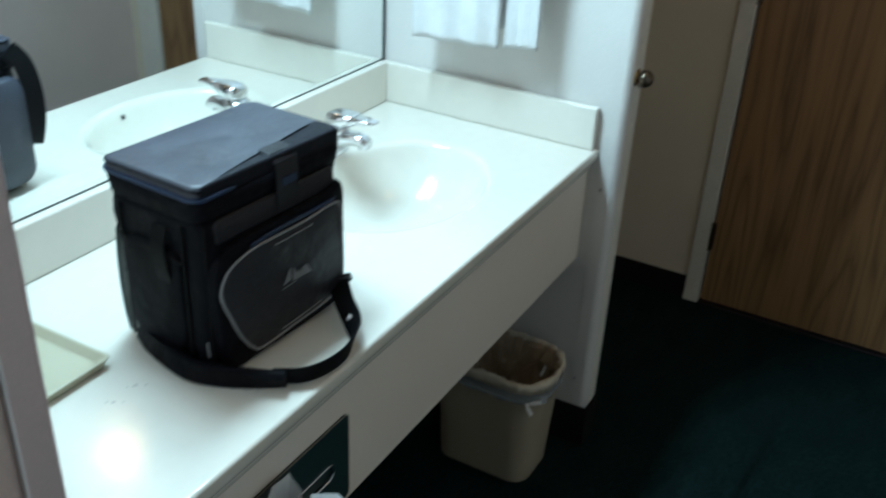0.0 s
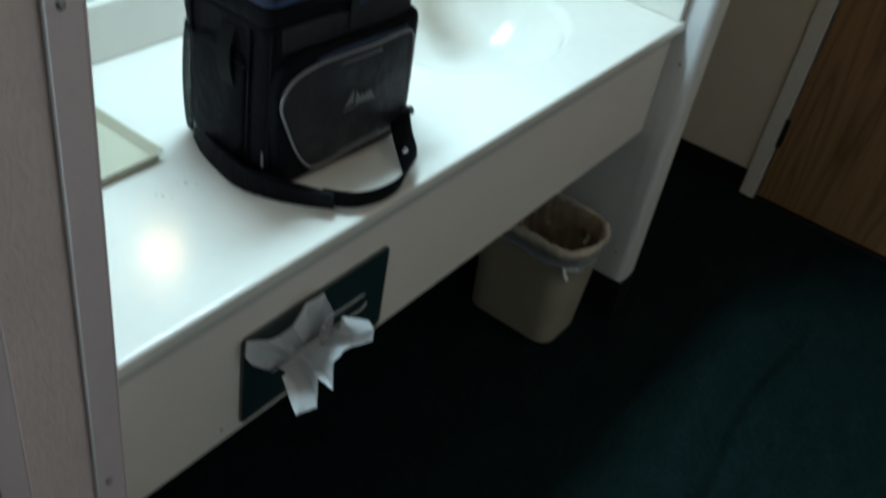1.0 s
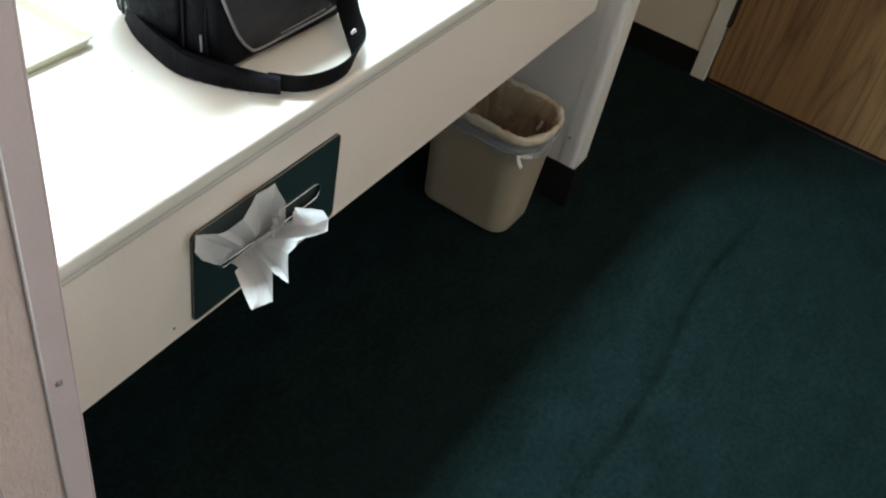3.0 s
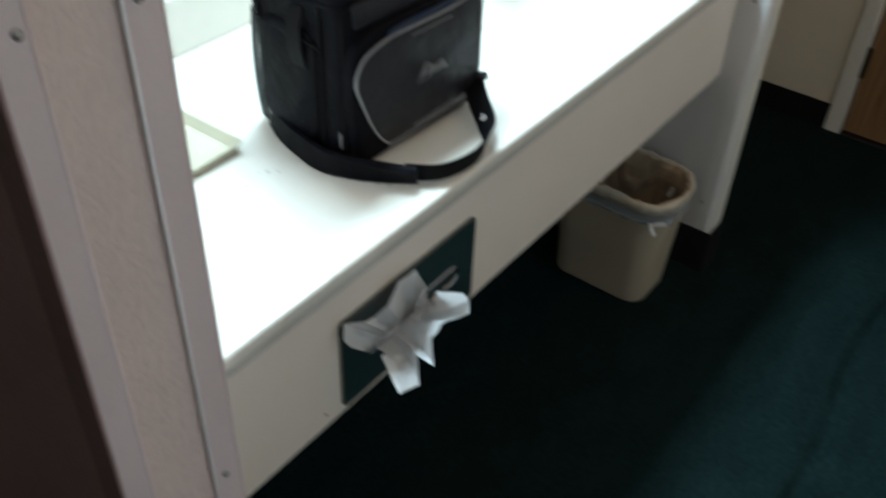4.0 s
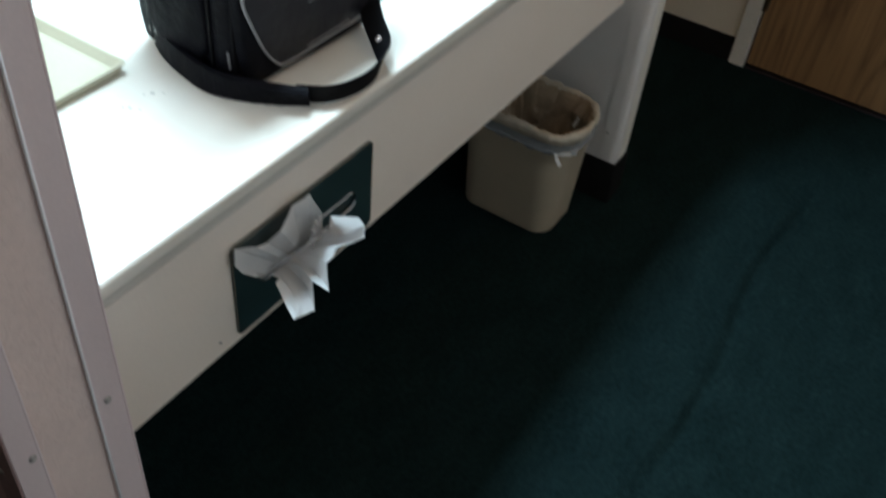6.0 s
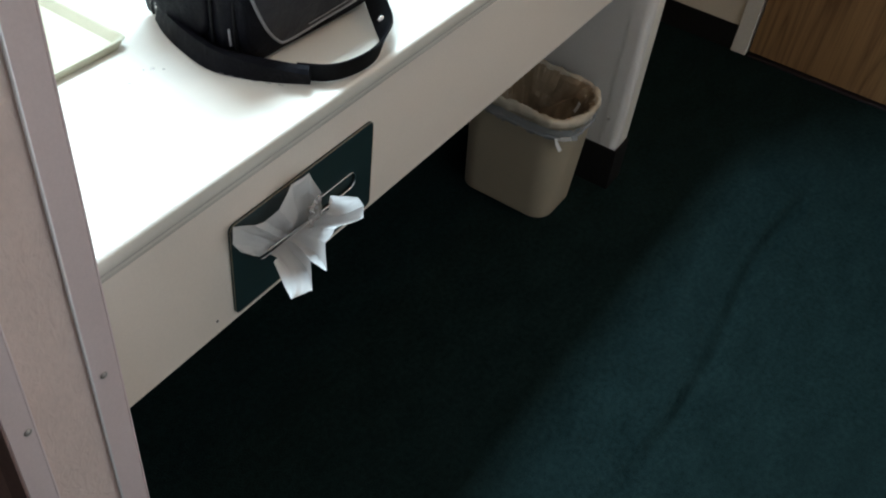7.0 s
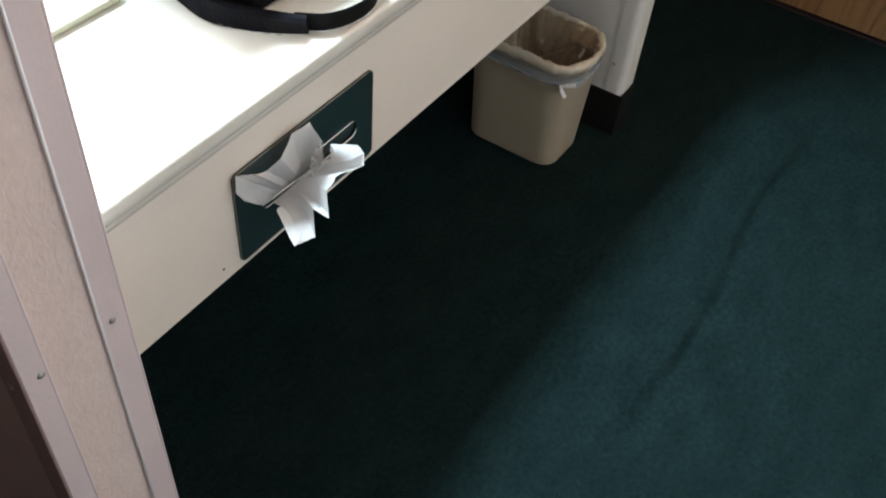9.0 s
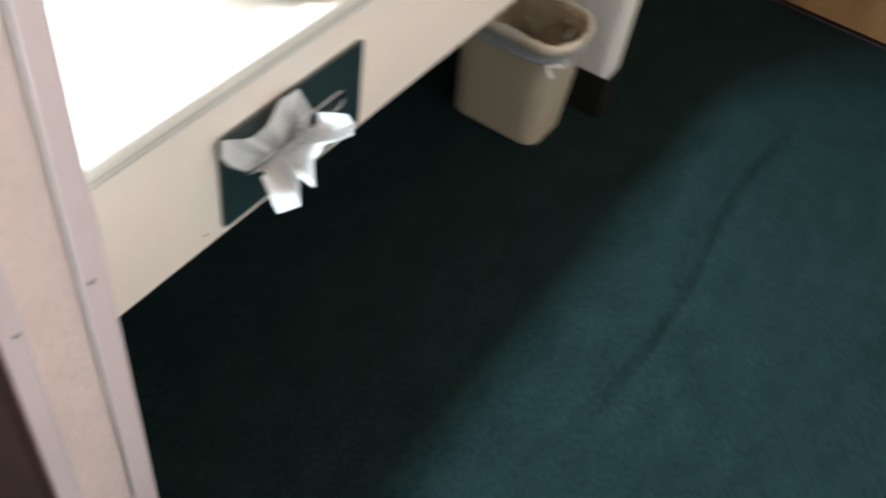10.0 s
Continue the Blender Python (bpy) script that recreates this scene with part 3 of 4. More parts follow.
def towel(y0, y1, front, low_f, low_b, wave):
    """A towel folded over the rail, hanging in soft folds."""
    rings = []
    n = 22
    prof = [(-front, low_f), (-front, low_f + 0.06), (-front, 1.20), (-front * 0.8, 1.34), (0.0, 1.375), (0.016, 1.34), (0.02, 1.2), (0.018, low_b)]
    line = spline([(a, 0, b) for a, b in prof], 4)
    for p in line:
        row = []
        for i in range(n + 1):
            y = y0 + (y1 - y0) * i / n
            k = wave * math.sin(i * 0.75 + 0.6) * max(0.0, min(1.0, (1.36 - p.z) / 0.2))
            row.append((LEN - 0.085 + p.x + (k if p.x < 0 else -k * 0.3), y, p.z - 0.006 * (i / n)))
        rings.append(row)
    bm = loft(rings, False)
    bmesh.ops.recalc_face_normals(bm, faces=bm.faces)
    bmesh.ops.solidify(bm, geom=list(bm.faces), thickness=0.006)
    return bm


tagged(part("towel", towel(0.218, 0.420, 0.020, 1.014, 1.05, 0.005), "towel", smooth=True), "white terry towel hanging over the rail", "towel", "towels on the rail")
tagged(part("towel", towel(0.135, 0.212, -0.004, 1.020, 1.06, 0.003), "towel", smooth=True), "narrow folded white terry towel on the rail", "towel", "towels on the rail")

# ---- tray ----
tr = thing("tray", label="cream plastic tray on the vanity counter", category="tray")
tw, td = 0.285, 0.215
tc = (0.338 - tw / 2, 0.268 + td / 2)
prof = [(0.0, 0.0), (0.0, 0.002), (-0.005, 0.0135), (-0.0065, 0.0145), (-0.0062, 0.0156), (-0.004, 0.0160), (-0.002, 0.0150), (0.007, 0.0045), (0.012, 0.0036)]
rings = []
for o, z in prof:
    rings.append([(tc[0] + x, tc[1] + y, TOP + 0.0004 + z) for x, y in rrect(tw - 0.012 - 2 * o, td - 0.012 - 2 * o, 0.010, 6)])
part("shell", loft(rings), "tray", tr)

# ---- wastebasket ----
wb = thing("wastebasket", label="beige plastic wastebasket with clear liner under the counter", category="wastebasket")
bcx, bcy = 1.332, 0.128


def binring(z, grow=0.0, ripple=0.0, seed=0.0, freq=55.0, n=144):
    """The bin's outline at a height, in even steps; ripple crumples it."""
    f = z / 0.30
    w, d = 0.163 + 0.026 * f + grow, 0.242 + 0.048 * f + grow
    base = rrect(w, d, 0.044 + 0.034 * f, 10)
    base.append(base[0])
    run = np.cumsum([0.0] + [math.dist(p, q) for p, q in zip(base, base[1:])])
    at = np.linspace(0.0, run[-1], n, endpoint=False)
    xs, ys = np.interp(at, run, [p[0] for p in base]), np.interp(at, run, [p[1] for p in base])
    out = []
    for x, y in zip(xs.tolist(), ys.tolist()):
        k = noise.noise(Vector((x * freq, y * freq, seed))) + 0.6 * noise.noise(Vector((x * freq * 2.7, y * freq * 2.7, seed + 3)))
        r = 1 + ripple * k
        out.append((bcx + x * r, bcy + y * r, z + ripple * (0.13 * noise.noise(Vector((x * 45, y * 45, seed + 5))) + 0.06 * noise.noise(Vector((x * 170, y * 170, seed + 7))))))
    return out


body = [binring(z) for z in (0.002, 0.006, 0.1, 0.2, 0.278)] + [binring(0.282, 0.008), binring(0.290, 0.011), binring(0.298, 0.010), binring(0.3015, 0.005), binring(0.3015, -0.002), binring(0.298, -0.006)]
body += [binring(z, -0.010) for z in (0.28, 0.15, 0.01)]
part("bucket", loft(body), "bin", wb, smooth=True)
# liner turned down outside below the rim, tied with a twisted cord of film
skirt = [binring(0.246, 0.005, 0.05, 1), binring(0.252, 0.008, 0.02, 2), binring(0.257, 0.005, 0.02, 2), binring(0.268, 0.009, 0.035, 3), binring(0.280, 0.014, 0.02, 4)]
ln = part("liner", loft(skirt, True, False, False), "liner", wb, "thin clear plastic bin liner", True)
part("twist", tube([Vector(p) for p in binring(0.2545, 0.009, 0.025, 2)], 0.0022, 6, True), "liner", ln, "twisted edge of the liner", True)
# film bunched over the rim, its cream tone carrying the warm light there
roll = [binring(0.285, 0.012, 0.03, 21), binring(0.293, 0.014, 0.035, 21.3), binring(0.300, 0.012, 0.035, 21.6), binring(0.305, 0.005, 0.05, 22), binring(0.3045, -0.003, 0.055, 22.4), binring(0.297, -0.009, 0.06, 22.8)]
part("rolled_edge", loft(roll, True, False, False), "bunched", ln, "crumpled film over the rim, cream for the warm light on it", True)
# loose film hanging inside, its brown standing in for the bin's shade
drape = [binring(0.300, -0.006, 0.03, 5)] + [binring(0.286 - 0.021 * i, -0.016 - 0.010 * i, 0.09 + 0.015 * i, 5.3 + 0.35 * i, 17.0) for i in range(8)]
part("inner_film", loft(drape, True, False, True), "inner", ln, "crumpled film inside, browned for the shade in the bin")
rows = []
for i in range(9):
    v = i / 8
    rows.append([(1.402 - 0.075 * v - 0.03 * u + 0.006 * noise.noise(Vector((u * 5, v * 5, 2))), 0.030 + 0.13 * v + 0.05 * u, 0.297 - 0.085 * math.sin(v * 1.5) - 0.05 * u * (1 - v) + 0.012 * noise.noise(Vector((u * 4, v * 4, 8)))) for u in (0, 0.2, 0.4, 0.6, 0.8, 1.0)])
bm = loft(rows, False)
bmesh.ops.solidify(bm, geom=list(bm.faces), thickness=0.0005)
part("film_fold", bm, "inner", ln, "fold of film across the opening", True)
part("torn_scrap", band([(1.352, 0.020, 0.292), (1.350, 0.022, 0.280), (1.345, 0.026, 0.268)], [(0.6, 0.8, 0)] * 3, 0.010, 0.001), "paper", ln, "small pale torn scrap")
kx, ky = 1.243, 0.012
bm = band([(kx + 0.006, ky - 0.030, 0.268), (kx - 0.001, ky - 0.012, 0.262), (kx - 0.005, ky, 0.258), (kx - 0.006, ky - 0.006, 0.246), (kx - 0.003, ky - 0.014, 0.232)], [(0.3, -0.5, 0.8)] * 2 + [(1, -0.8, 0)] * 3, 0.009, 0.004)
part("knot", bm, "paper", ln, "twisted liner knot")

# ---- tissue dispenser and tissue ----
P0, P1, PZ0, PZ1 = 0.242, 0.536, 0.5455, 0.704
dis = thing("tissue_dispenser", label="dark green tissue plate recessed in the apron", category="tissue dispenser")
pcx, pcz = (P0 + P1) / 2, (PZ0 + PZ1) / 2


def ringxz(w, h, r, y, dx=0.0, dz=0.0, k=6):
    return [(pcx + dx + a, y, pcz + dz + b) for a, b in rrect(w, h, r, k)]


SX, SZ, SW, SH = 0.002, 0.000, 0.208, 0.028
bm = loft([ringxz(P1 - P0, PZ1 - PZ0, 0.010, APRON - 0.0002), ringxz(P1 - P0, PZ1 - PZ0, 0.010, APRON - 0.003), ringxz(P1 - P0 - 0.004, PZ1 - PZ0 - 0.004, 0.009, APRON - 0.0042),
           ringxz(SW, SH, SH / 2 - 0.0005, APRON - 0.0042, SX, SZ), ringxz(SW - 0.001, SH - 0.001, SH / 2 - 0.001, APRON + 0.012, SX, SZ)], True, True, False)
pl = part("plate", bm, "plate", dis)
# pale tube paints the bevel's highlight onto the worn plate edge
part("edge_line", tube(ringxz(P1 - P0 - 0.0006, PZ1 - PZ0 - 0.0006, 0.0095, APRON - 0.0036), 0.0005, 6, True), "worn_edge_highlight", pl, "worn edge, pale for the highlight on its bevel", True)
part("slot_bar", tube([(pcx + SX - SW / 2 + 0.006, APRON - 0.0060, pcz - 0.003), (pcx + SX + SW / 2 - 0.085, APRON - 0.0085, pcz - 0.0065)], 0.0022, 10), "chrome", pl, "thin shiny bar across the slot", True)
part("slot_rim", tube(ringxz(SW, SH, SH / 2 - 0.0005, APRON - 0.0048, SX, SZ), 0.0015, 8, True), "chrome", pl, "chrome slot rim", True)
part("recess", box((pcx + SX - SW / 2 - 0.004, APRON + 0.0105, pcz + SZ - SH / 2 - 0.004), (pcx + SX + SW / 2 + 0.004, APRON + 0.0115, pcz + SZ + SH / 2 + 0.004)), "hole", pl)


def sheet(inner, outer, bulge, folds, seed, lift=0.009, rad=18, sub=7):
    """A thin sheet drawn from the slot (inner ends) out to a pointed edge; crisp creases run to each point of the edge."""
    a, b = Vector(inner[0]), Vector(inner[1])
    m = len(outer) - 1
    rows = []
    for j in range(rad + 1):
        v = j / rad
        row = []
        for i in range(m * sub + 1):
            k = min(i // sub, m - 1)
            u = i / sub - k
            q = Vector(outer[k]).lerp(Vector(outer[k + 1]), u)
            f = folds[k] * (1 - u) + folds[k + 1] * u
            p = a.lerp(b, i / (m * sub))
            c = p.lerp(q, 0.5) + Vector(bulge)
            pt = p * (1 - v) ** 2 + c * 2 * v * (1 - v) + q * v * v
            pt.y -= f * lift * min(1.0, v * 2.2) * (1.0 - 0.45 * v)
            # pressed folds across the ply
            w = v * 3.1 + 0.7 * noise.noise(Vector((i * 0.09, seed, 0.5)))
            pt.y += 0.0028 * (abs((w % 2.0) - 1.0) - 0.5) * min(1.0, v * 3)
            n3 = Vector((i * 0.16 + seed, v * 2.2, seed))
            pt.y -= 0.0030 * noise.noise(n3) * min(1.0, v * 2)
            pt.z += 0.0018 * noise.noise(n3 * 2.3 + Vector((7, 3, 1))) * v
            row.append(pt)
        rows.append(row)
    bm = loft(rows, False)
    bmesh.ops.solidify(bm, geom=list(bm.faces), thickness=0.0003)
    return bm


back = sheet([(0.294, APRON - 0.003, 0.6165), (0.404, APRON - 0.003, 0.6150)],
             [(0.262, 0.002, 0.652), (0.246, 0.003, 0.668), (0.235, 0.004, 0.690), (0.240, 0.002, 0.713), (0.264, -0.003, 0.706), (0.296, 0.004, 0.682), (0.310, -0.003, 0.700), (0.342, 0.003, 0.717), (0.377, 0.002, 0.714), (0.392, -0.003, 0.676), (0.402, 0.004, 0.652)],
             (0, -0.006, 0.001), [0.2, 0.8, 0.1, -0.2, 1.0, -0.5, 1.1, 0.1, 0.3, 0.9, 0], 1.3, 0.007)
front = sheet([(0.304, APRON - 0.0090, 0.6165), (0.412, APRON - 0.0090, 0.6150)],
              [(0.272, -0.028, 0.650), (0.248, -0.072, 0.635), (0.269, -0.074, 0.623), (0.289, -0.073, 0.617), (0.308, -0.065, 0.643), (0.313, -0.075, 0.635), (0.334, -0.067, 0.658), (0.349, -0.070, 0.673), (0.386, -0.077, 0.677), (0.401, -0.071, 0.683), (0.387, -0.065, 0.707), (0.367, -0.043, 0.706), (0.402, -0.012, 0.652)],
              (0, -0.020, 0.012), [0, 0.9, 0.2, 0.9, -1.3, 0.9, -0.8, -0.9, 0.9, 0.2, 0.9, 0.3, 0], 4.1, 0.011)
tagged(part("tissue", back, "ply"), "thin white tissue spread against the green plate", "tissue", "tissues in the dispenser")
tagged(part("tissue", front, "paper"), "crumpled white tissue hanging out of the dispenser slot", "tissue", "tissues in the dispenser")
# torn glossy film crushed at the slot
bm = bmesh.new()
rows = [[(0.366 + 0.0042 * k + 0.004 * noise.noise(Vector((k * 0.9, j * 1.1, 0.2))), -0.008 - 0.008 * abs(noise.noise(Vector((k * 1.3, j * 1.7, 4.0)))) - 0.002 * (j % 2), 0.628 + 0.0052 * j + 0.0016 * k + 0.003 * noise.noise(Vector((k * 1.1, j * 0.8, 9.0)))) for k in range(7)] for j in range(9)]
loft(rows, False, bm=bm)
part("film", bm, "film", pl, "torn shiny plastic film")

# ---- cooler bag ----
bag = thing("cooler_bag", label="black soft-sided lunch cooler with grey lid and shoulder strap", category="cooler bag")
BX, BY, BW, BD = 0.533, 0.212, 0.280, 0.176
TURN = radians(-4.0)


def bag_pt(x, y, z):
    """From the bag's own axes (x along its front, y to its back) to the place."""
    c, s = math.cos(TURN), math.sin(TURN)
    return (BX + c * x - s * y, BY + s * x + c * y, TOP + z)


def bagring(z, w, d, r, sag=0.0, seed=0.0, k=7):
    out = []
    for x, y in rrect(w, d, r, k):
        q = sag * noise.noise(Vector((x * 14, y * 14, z * 9 + seed)))
        l = math.hypot(x, y)
        out.append(bag_pt(x * (1 + q / l), y * (1 + q / l), z))
    return out


rings = [bagring(0.0015, BW - 0.050, BD - 0.050, 0.024), bagring(0.004, BW - 0.022, BD - 0.022, 0.025), bagring(0.016, BW - 0.006, BD - 0.006, 0.026)]
for i in range(12):
    z = 0.03 + 0.19 * i / 11
    rings.append(bagring(z, BW + 0.004 * math.sin(math.pi * i / 11), BD + 0.004 * math.sin(math.pi * i / 11), 0.026, 0.009, 1.0))
rings += [bagring(0.222, BW, BD, 0.026, 0.004, 1.0), bagring(0.232, BW - 0.001, BD - 0.001, 0.025)]
bm = loft(rings)
for v in bm.verts:
    # the back corner on the net's side is drawn in and the wall leans inwards to the foot
    dx, dy, z = v.co.x - BX, v.co.y - BY, v.co.z - TOP
    w = max(0.0, min(1.0, (-dx - 0.07) / 0.06)) * max(0.0, min(1.0, (dy + 0.03) / 0.08)) * max(0.0, min(1.0, (0.20 - z) / 0.05))
    v.co.x += 0.009 * w
    v.co.y -= 0.005 * w
part("body", bm, "nylon", bag, "black nylon body", True)
# lid with its band, zip line and blue piping
rings = [bagring(0.2322, BW - 0.0015, BD - 0.0015, 0.024), bagring(0.236, BW + 0.001, BD + 0.001, 0.022), bagring(0.262, BW + 0.003, BD + 0.003, 0.018, 0.002, 3.0)]
lid = part("lid", loft(rings), "nylon", bag, "black lid band", True)
edge = [Vector(p) for p in bagring(0.2655, BW + 0.003, BD + 0.003, 0.018, k=9)][12:30] + [Vector(bag_pt(-0.095, -BD / 2 - 0.0012, 0.2655)), Vector(bag_pt(-0.075, -BD / 2 + 0.0012, 0.2645))]
part("piping", tube(edge, 0.0034, 8), "blue", lid, "blue edge piping", True)
levels = [(1.0, 0.262), (1.004, 0.268), (1.004, 0.2755), (0.998, 0.2790), (0.985, 0.2808), (0.95, 0.2812)] + [(0.86 - 0.078 * i, 0.2818 + 0.0001 * i) for i in range(11)]
bm = bmesh.new()
rings = []
for f, z in levels + [(0.01, 0.2829)]:
    rings.append([(x * f, y * f, z + 0.0025 * noise.noise(Vector((x * f * 18, y * f * 18, 2.0))) * (z > 0.279)) for x, y in rrect(BW, BD, 0.016, 10)])
loft(rings, True, False, True, bm)
cut_no = Vector((0.157, -1.0, 0.0)).normalized()
cut_co = Vector((0.0, -0.0655, 0.0))
bmesh.ops.bisect_plane(bm, geom=list(bm.verts) + list(bm.edges) + list(bm.faces), dist=0.0001, plane_co=cut_co, plane_no=cut_no)
strip_bm = bm.copy()
for b, front in ((bm, False), (strip_bm, True)):
    bmesh.ops.delete(b, geom=[f for f in b.faces if ((f.calc_center_median() - cut_co).dot(cut_no) > 0) != front], context="FACES")
    for v in b.verts:
        v.co = bag_pt(*v.co)
part("lid_panel", bm, "lid", lid, "slate grey padded lid panel", True)
part("front_strip", strip_bm, "lid_dark", lid, "dark slate front strip of the lid", True)
seam = [(x, -0.0655 + 0.157 * x, z) for x, z in ((-0.137, 0.2750), (-0.122, 0.2795), (-0.09, 0.2818), (-0.03, 0.2826), (0.05, 0.2828), (0.110, 0.2818), (0.137, 0.2785))]
hem = [Vector(bag_pt(x * 1.004, y * 1.004, 0.2772)) for x, y in rrect(BW, BD, 0.016, 9)][8:28]
part("hem", tube(hem, 0.0019, 6), "nylon", lid, "black bound hem of the lid", True)
part("seam", tube(spline([bag_pt(*p) for p in seam], 6), 0.0013, 6), "nylon", lid, "dark seam", True)
rings = [[bag_pt(x, y, 0.213 + z) for x, z in rrect(w, h, 0.006, 3)] for w, h, y in ((0.236, 0.036, -0.080), (0.234, 0.034, -0.0905), (0.226, 0.026, -0.0915))]
part("front_panel", loft(rings), "nylon_grey", bag, "charcoal panel between lid and pocket", True)
part("edge_seam", tube(spline([bag_pt(-0.131, -0.0865, z) for z in (0.012, 0.08, 0.16, 0.228)], 4), 0.0024, 6), "webbing", bag, "black upright edge seam", True)
# tab that closes the lid
rows = []
for y, z in ((-0.0625, 0.2846), (-0.070, 0.2842), (-0.081, 0.2818), (-0.0902, 0.272), (-0.0925, 0.25), (-0.0925, 0.225), (-0.0920, 0.205)):
    rows.append(bag_pt(0.018, y, z))
tab = part("closing_tab", band(rows, [(1, -0.03, 0)] * len(rows), 0.047, 0.003), "tab", bag, "wide dark closing tab", False)
part("tab_mark", box((-0.014, -0.0006, -0.006), (0.014, 0.0006, 0.006), 0.001), "blue", tab, "small blue tag").matrix_basis = Matrix.Translation(bag_pt(0.020, -0.0950, 0.244)) @ pose(0, 0, 0, 0, 0, -2)
# front pocket
base_out = [(-0.108, 0.004), (-0.126, 0.040), (-0.133, 0.125), (-0.128, 0.172), (-0.100, 0.190), (-0.050, 0.197), (0.04, 0.197), (0.100, 0.201), (0.128, 0.203), (0.131, 0.150), (0.132, 0.050), (0.122, 0.012), (0.06, 0.004), (-0.06, 0.003)]
line = [(-0.125, 0.128), (-0.118, 0.151), (-0.100, 0.165), (-0.064, 0.174), (-0.021, 0.175), (0.047, 0.175), (0.098, 0.179), (0.117, 0.169), (0.121, 0.110), (0.121, 0.050), (0.103, 0.029), (0.078, 0.022), (0.016, 0.018), (-0.052, 0.0135), (-0.072, 0.021), (-0.093, 0.049), (-0.113, 0.093)]
cxp = (0.004, 0.098)
rim = [(p.x, p.z) for p in spline([(a, 0, b) for a, b in base_out], 4, True)]
rings = []
for f, y in ((1.0, -0.070), (1.0, -0.090), (0.985, -0.097), (0.965, -0.1005), (0.90, -0.1010)):
    rings.append([bag_pt(cxp[0] + (a - cxp[0]) * f, y, cxp[1] + (b - cxp[1]) * f) for a, b in rim])
pocket = part("front_pocket", loft(rings), "nylon", bag, "black pocket gusset", True)
face = [(p.x, p.z) for p in spline([(a, 0, b) for a, b in line], 4, True)]
rings = []
for f, y in ((1.0, -0.1005), (0.99, -0.1022), (0.95, -0.1032), (0.85, -0.1042), (0.7, -0.1050), (0.5, -0.1056), (0.3, -0.106), (0.1, -0.106)):
    rings.append([bag_pt(cxp[0] + (a - cxp[0]) * f, y + 0.0016 * noise.noise(Vector((a * f * 22, b * f * 22, 0.4))), cxp[1] + (b - cxp[1]) * f) for a, b in face])
part("pocket_panel", loft(rings), "nylon_grey", pocket, "charcoal ripstop pocket front", True)
part("piping", tube([bag_pt(a, -0.1022, b) for a, b in face], 0.0022, 8, True), "piping", pocket, "pale grey reflective piping", True)
zl = [(-0.066, 0.1795), (-0.03, 0.1825), (0.02, 0.1835), (0.06, 0.1835), (0.104, 0.1850)]
zp = spline([bag_pt(a, -0.1018, b) for a, b in zl], 6)
part("zip", band(zp, [(0, -0.25, 1)] * len(zp), 0.0075, 0.0022), "blue", pocket, "blue zip band", True)
for zl in ([(-0.024, 0.164), (0.02, 0.1645), (0.053, 0.165)], [(-0.017, 0.0245), (0.03, 0.0275), (0.068, 0.031)]):
    part("stitching", tube(spline([bag_pt(a, -0.1048, b) for a, b in zl], 5), 0.0009, 6), "piping", pocket, "thin pale stitching", True)
# printed mark: two plain peaks over a bar
bm = bmesh.new()


def flat(poly):
    vs = [bm.verts.new(bag_pt(a, -0.1082, b)) for a, b in poly]
    bm.faces.new(vs)


flat([(-0.015, 0.096), (-0.001, 0.118), (0.002, 0.118), (0.002, 0.099)])
flat([(0.005, 0.099), (0.006, 0.117), (0.015, 0.105), (0.019, 0.110), (0.022, 0.103), (0.025, 0.109), (0.035, 0.110), (0.045, 0.094)])
flat([(-0.017, 0.0900), (-0.016, 0.0918), (0.014, 0.0938), (0.012, 0.0920)])
flat([(0.004, 0.0955), (0.005, 0.0985), (0.042, 0.0965), (0.044, 0.0940)])
bmesh.ops.solidify(bm, geom=list(bm.faces), thickness=0.0004)
part("printed_mark", bm, "logo", pocket, "small pale printed peaks")
rings = [[bag_pt(0.016 + x, y, 0.118 + z) for x, z in rrect(w, h, 0.028, 6)] for w, h, y in ((0.234, 0.200, 0.078), (0.236, 0.202, 0.097), (0.224, 0.190, 0.1055), (0.13, 0.11, 0.109))]
part("back_panel", loft(rings), "lid", bag, "slate grey padded back panel", True)
rings = [[bag_pt(0.136 + o, 0.004 + a * f, 0.100 + b * f) for a, b in rrect(0.118, 0.172, 0.03, 6)] for f, o in ((1.0, 0.0), (0.97, 0.020), (0.86, 0.030), (0.3, 0.034))]
part("side_pocket", loft(rings), "nylon", bag, "black side pocket", True)
loop = spline([bag_pt(0.122, 0.090, 0.264), bag_pt(0.138, 0.102, 0.236), bag_pt(0.146, 0.107, 0.185), bag_pt(0.145, 0.106, 0.130), bag_pt(0.136, 0.100, 0.085)], 5)
part("strap_loop", band(loop, [(0.95, 0.25, 0.1)] * len(loop), 0.036, 0.006), "webbing", bag, "black webbing strap at the back corner")
# left side: seams, side pocket, mesh net and its binding
for y, n in ((-0.058, "side_seam"), (0.058, "side_seam")):
    part(n, tube(spline([bag_pt(-BW / 2 - 0.0025, y, z) for z in (0.02, 0.08, 0.15, 0.225)], 4), 0.0022, 6), "webbing", bag, "", True)
rings = []
for f, o in ((1.0, 0.0), (0.97, 0.007), (0.88, 0.0095), (0.3, 0.0105)):
    rings.append([bag_pt(-BW / 2 + 0.004 - o + (0.001 * noise.noise(Vector((a * 30, b * 30, f)))), 0.004 + a * f, 0.105 + b * f) for a, b in rrect(0.110, 0.165, 0.03, 6)])
sidep = part("side_pocket", loft(rings), "nylon", bag, "black side pocket", True)
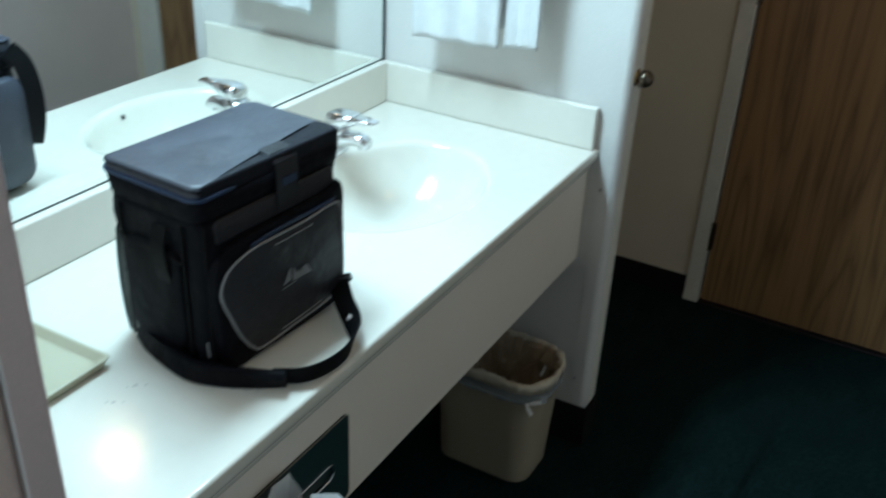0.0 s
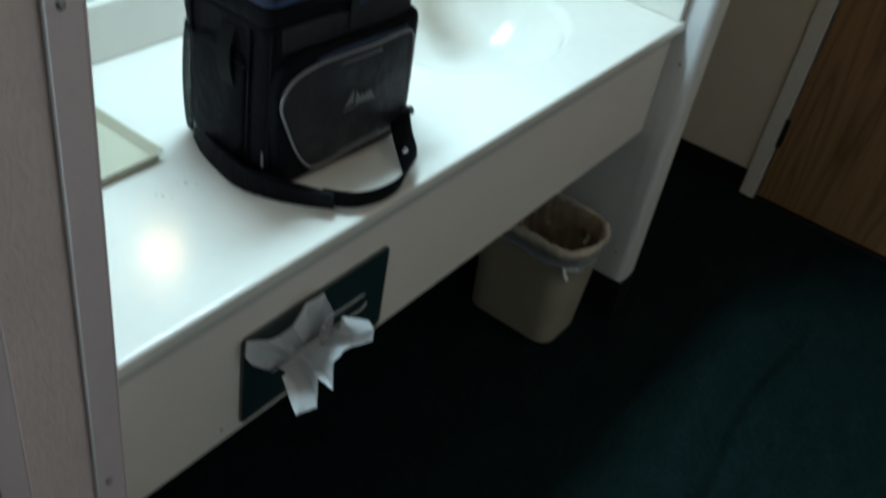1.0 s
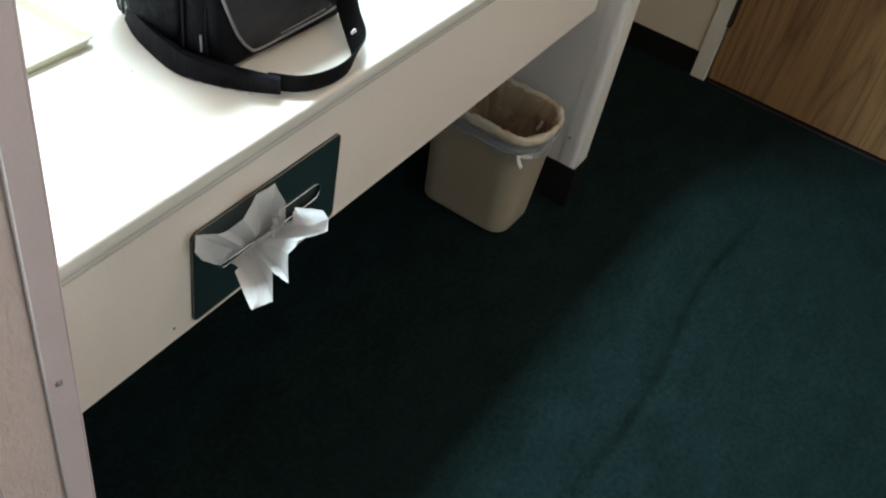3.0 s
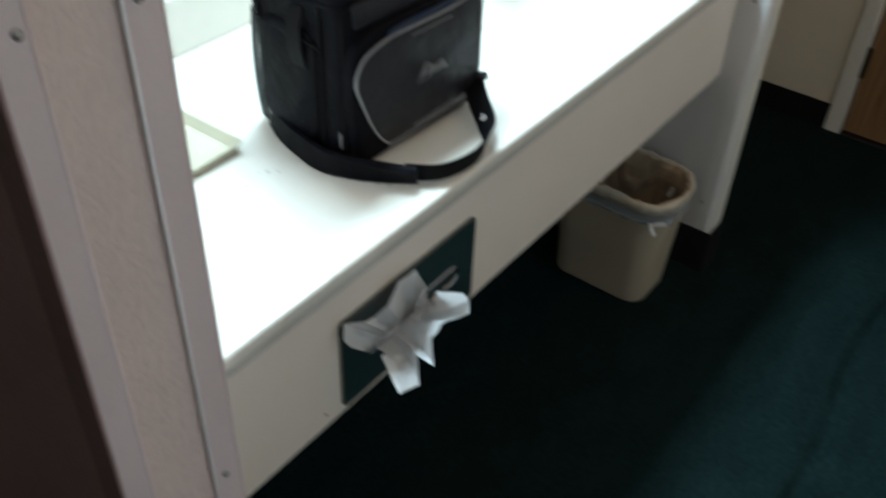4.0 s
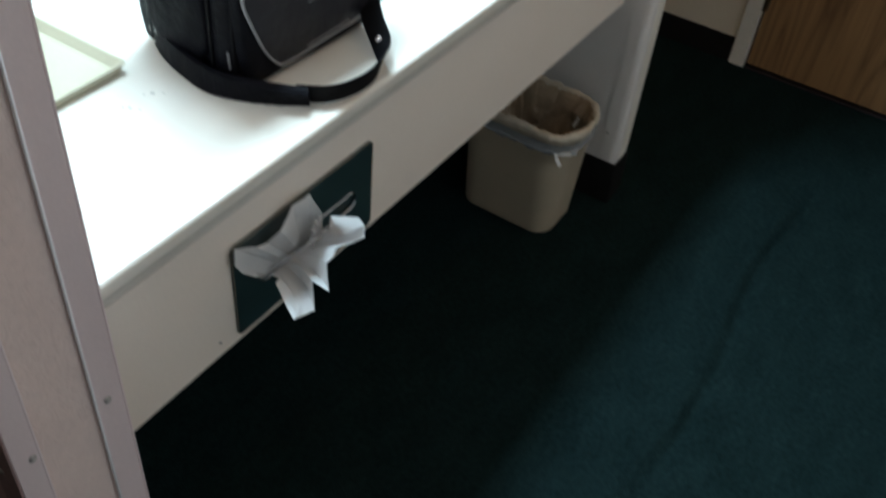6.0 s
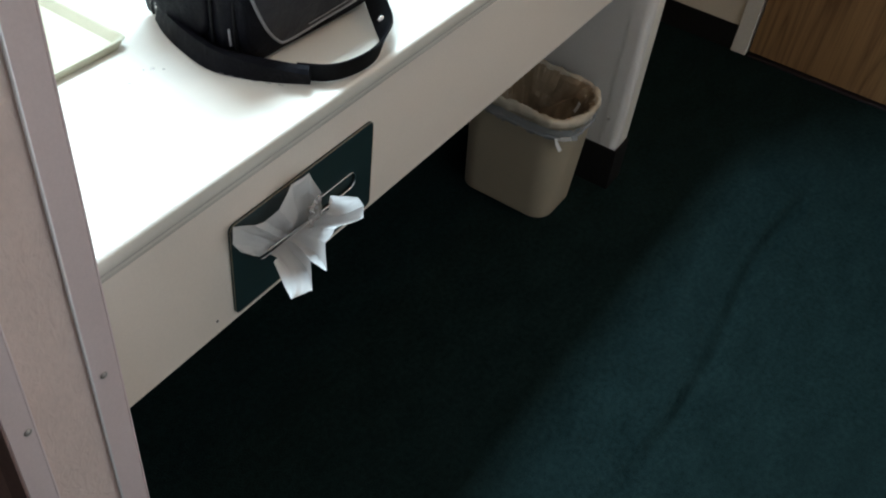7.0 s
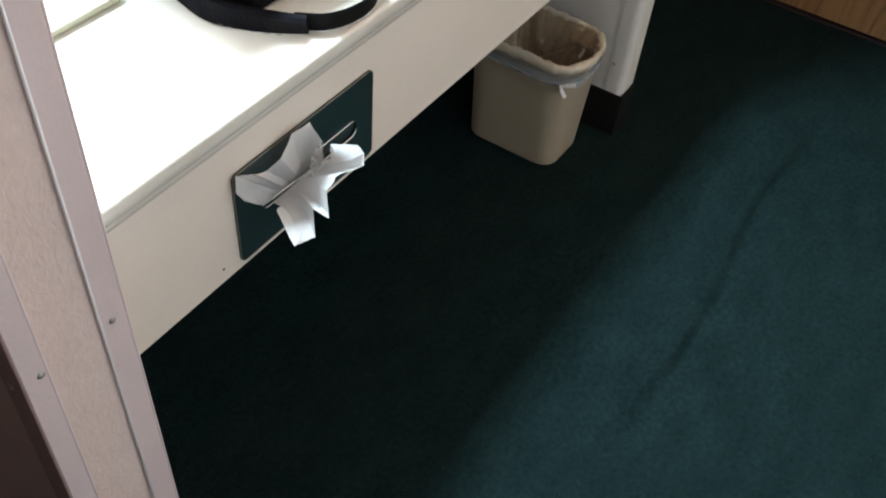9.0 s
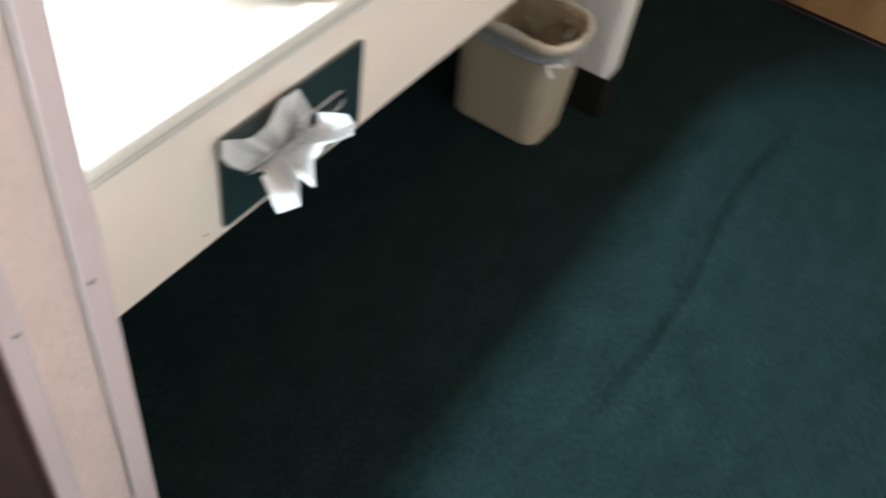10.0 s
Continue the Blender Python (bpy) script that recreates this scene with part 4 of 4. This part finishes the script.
part("pocket_binding", tube(spline([bag_pt(-BW / 2 - 0.0040, y, z) for y, z in ((-0.058, 0.170), (-0.03, 0.174), (0.01, 0.175), (0.045, 0.172))], 5), 0.0024, 6), "webbing", sidep, "bound top edge of the side pocket", True)
part("zip_pull", band([bag_pt(-0.137, -0.082, 0.056), bag_pt(-0.137, -0.083, 0.044), bag_pt(-0.136, -0.083, 0.032)], [(1, 0, 0)] * 3, 0.003, 0.0015), "piping", bag, "small pale zip pull")
hp = spline([bag_pt(-0.142, -0.018, 0.215), bag_pt(-0.152, -0.020, 0.190), bag_pt(-0.152, -0.022, 0.160), bag_pt(-0.146, -0.022, 0.135)], 5)
part("side_loop", band(hp, [(0, 1, 0)] * len(hp), 0.026, 0.003), "webbing", bag, "black webbing side loop")
# see-through net bulging at the back corner, of crossed threads under a bound edge
bm = bmesh.new()


def net_pt(u, z):
    """u from 0 to 1 round the corner, z up the bag."""
    a = radians(90 + 96 * u)
    bulge = 0.0360 + 0.0075 * math.sin(math.pi * u) ** 0.7 * math.sin(math.pi * min(1.0, max(0.0, (z - 0.015) / 0.17))) ** 0.5
    return bag_pt(-BW / 2 + 0.034 + bulge * math.cos(a), BD / 2 - 0.034 + bulge * math.sin(a), z + 0.0015 * math.sin(9 * u))


NU, NZ = 17, 36
for way in (1, -1):
    for k in range(-NZ, NU + NZ):
        pts = []
        for i in range(NZ + 1):
            c = k + way * i * 0.75
            if 0 <= c <= NU:
                pts.append(net_pt(c / NU, 0.020 + 0.0043 * i))
        if len(pts) > 2:
            tube(pts, 0.00075, 3, bm=bm)
tagged(part("mesh_net", bm, "mesh", bag, "thin see-through mesh net pocket"), kind="stuff")
part("net_binding", tube([net_pt(0.08 + 0.84 * i / 12, 0.176) for i in range(13)], 0.0016, 6), "webbing", bag, "black binding of the net", True)
# carrying strap lying on the counter
path = [bag_pt(-0.132, 0.056, 0.022), bag_pt(-0.142, 0.028, 0.018), bag_pt(-0.151, -0.014, 0.017), bag_pt(-0.156, -0.064, 0.017), bag_pt(-0.145, -0.103, 0.017), bag_pt(-0.120, -0.148, 0.017), bag_pt(-0.096, -0.182, 0.017)]
pp = spline(path, 6)
pad_line = [p + Vector((-0.0062, -0.0068, -0.0130)) for p in pp[12:34:2]]
part("strap_pad", band(pp, [(0.22, 0.1, 0.95)] * 18 + [(0.15 - 0.03 * i, 0.1 - 0.035 * i, 0.9) for i in range(len(pp) - 18)], 0.033, 0.013), "nylon", bag, "padded shoulder piece of the strap")
path = [(0.422, 0.056, TOP + 0.016), (0.446, 0.024, TOP + 0.016), (0.480, 0.009, TOP + 0.016), (0.520, 0.006, TOP + 0.017), (0.560, 0.019, TOP + 0.019), (0.587, 0.042, TOP + 0.021), (0.613, 0.074, TOP + 0.028), (0.635, 0.098, TOP + 0.037), (0.646, 0.107, TOP + 0.047)]
pp = spline(path, 6)
across = []
for i in range(len(pp)):
    f = max(0.0, min(1.0, (i / len(pp) - 0.35) / 0.40))
    across.append(Vector((-0.12, -0.18, 0.96)).lerp(Vector((0.62, -0.72, 0.30)), f * f * (3 - 2 * f)))
strap = part("shoulder_strap", band(pp, across, 0.031, 0.003), "webbing", bag, "flat black webbing strap")
tail = spline([(0.643, 0.104, TOP + 0.045), (0.648, 0.106, TOP + 0.075), (0.652, 0.111, TOP + 0.110), (0.658, 0.122, TOP + 0.150)], 5)
part("strap_tail", band(tail, [(0.62, -0.72, 0.30)] * len(tail), 0.011, 0.003), "webbing", bag, "narrow strap end rising to the bag")
bm = tube([(x, 0, z) for x, z in rrect(0.036, 0.017, 0.004, 3)], 0.0022, 6, True)
box((-0.017, -0.0018, -0.0018), (0.017, 0.0018, 0.0018), 0.001, 1, bm)
part("adjuster", bm, "plastic_black", strap, "black plastic strap buckle", True).matrix_basis = Matrix.Translation((0.640, 0.102, TOP + 0.044)) @ pose(0, 0, 0, 25, -15, -48)
part("rivet", disc((0.589, 0.048, TOP + 0.0215), (-0.55, -0.55, 0.62), 0.0055, 0.004, 14, 0.001), "chrome", strap, "shiny metal rivet", True)
bm = bmesh.new()
for p, q in zip(pad_line, pad_line[1:]):
    tube([p, p.lerp(q, 0.45)], 0.0005, 5, bm=bm)
part("stitching", bm, "piping", strap, "pale stitches along the pad's hem")

# ---- water drops on the counter ----
DROPS = [(0.322, 0.210, 0.0035), (0.281, 0.207, 0.0028), (0.276, 0.214, 0.0022), (0.331, 0.199, 0.0020), (0.287, 0.196, 0.0016), (0.313, 0.216, 0.0015)]
for x, y, r in DROPS:
    rings = [[(x + r * f * math.cos(a), y + r * f * math.sin(a) * 0.85, TOP + 0.0002 + h * r) for a in (2 * math.pi * k / 16 for k in range(16))] for f, h in ((1.0, 0.0), (0.93, 0.14), (0.75, 0.28), (0.45, 0.38), (0.1, 0.42))]
    drop = tagged(part("water_drop", loft(rings), "water", smooth=True), "small clear water drop on the counter", "water drop", "drops on the counter")
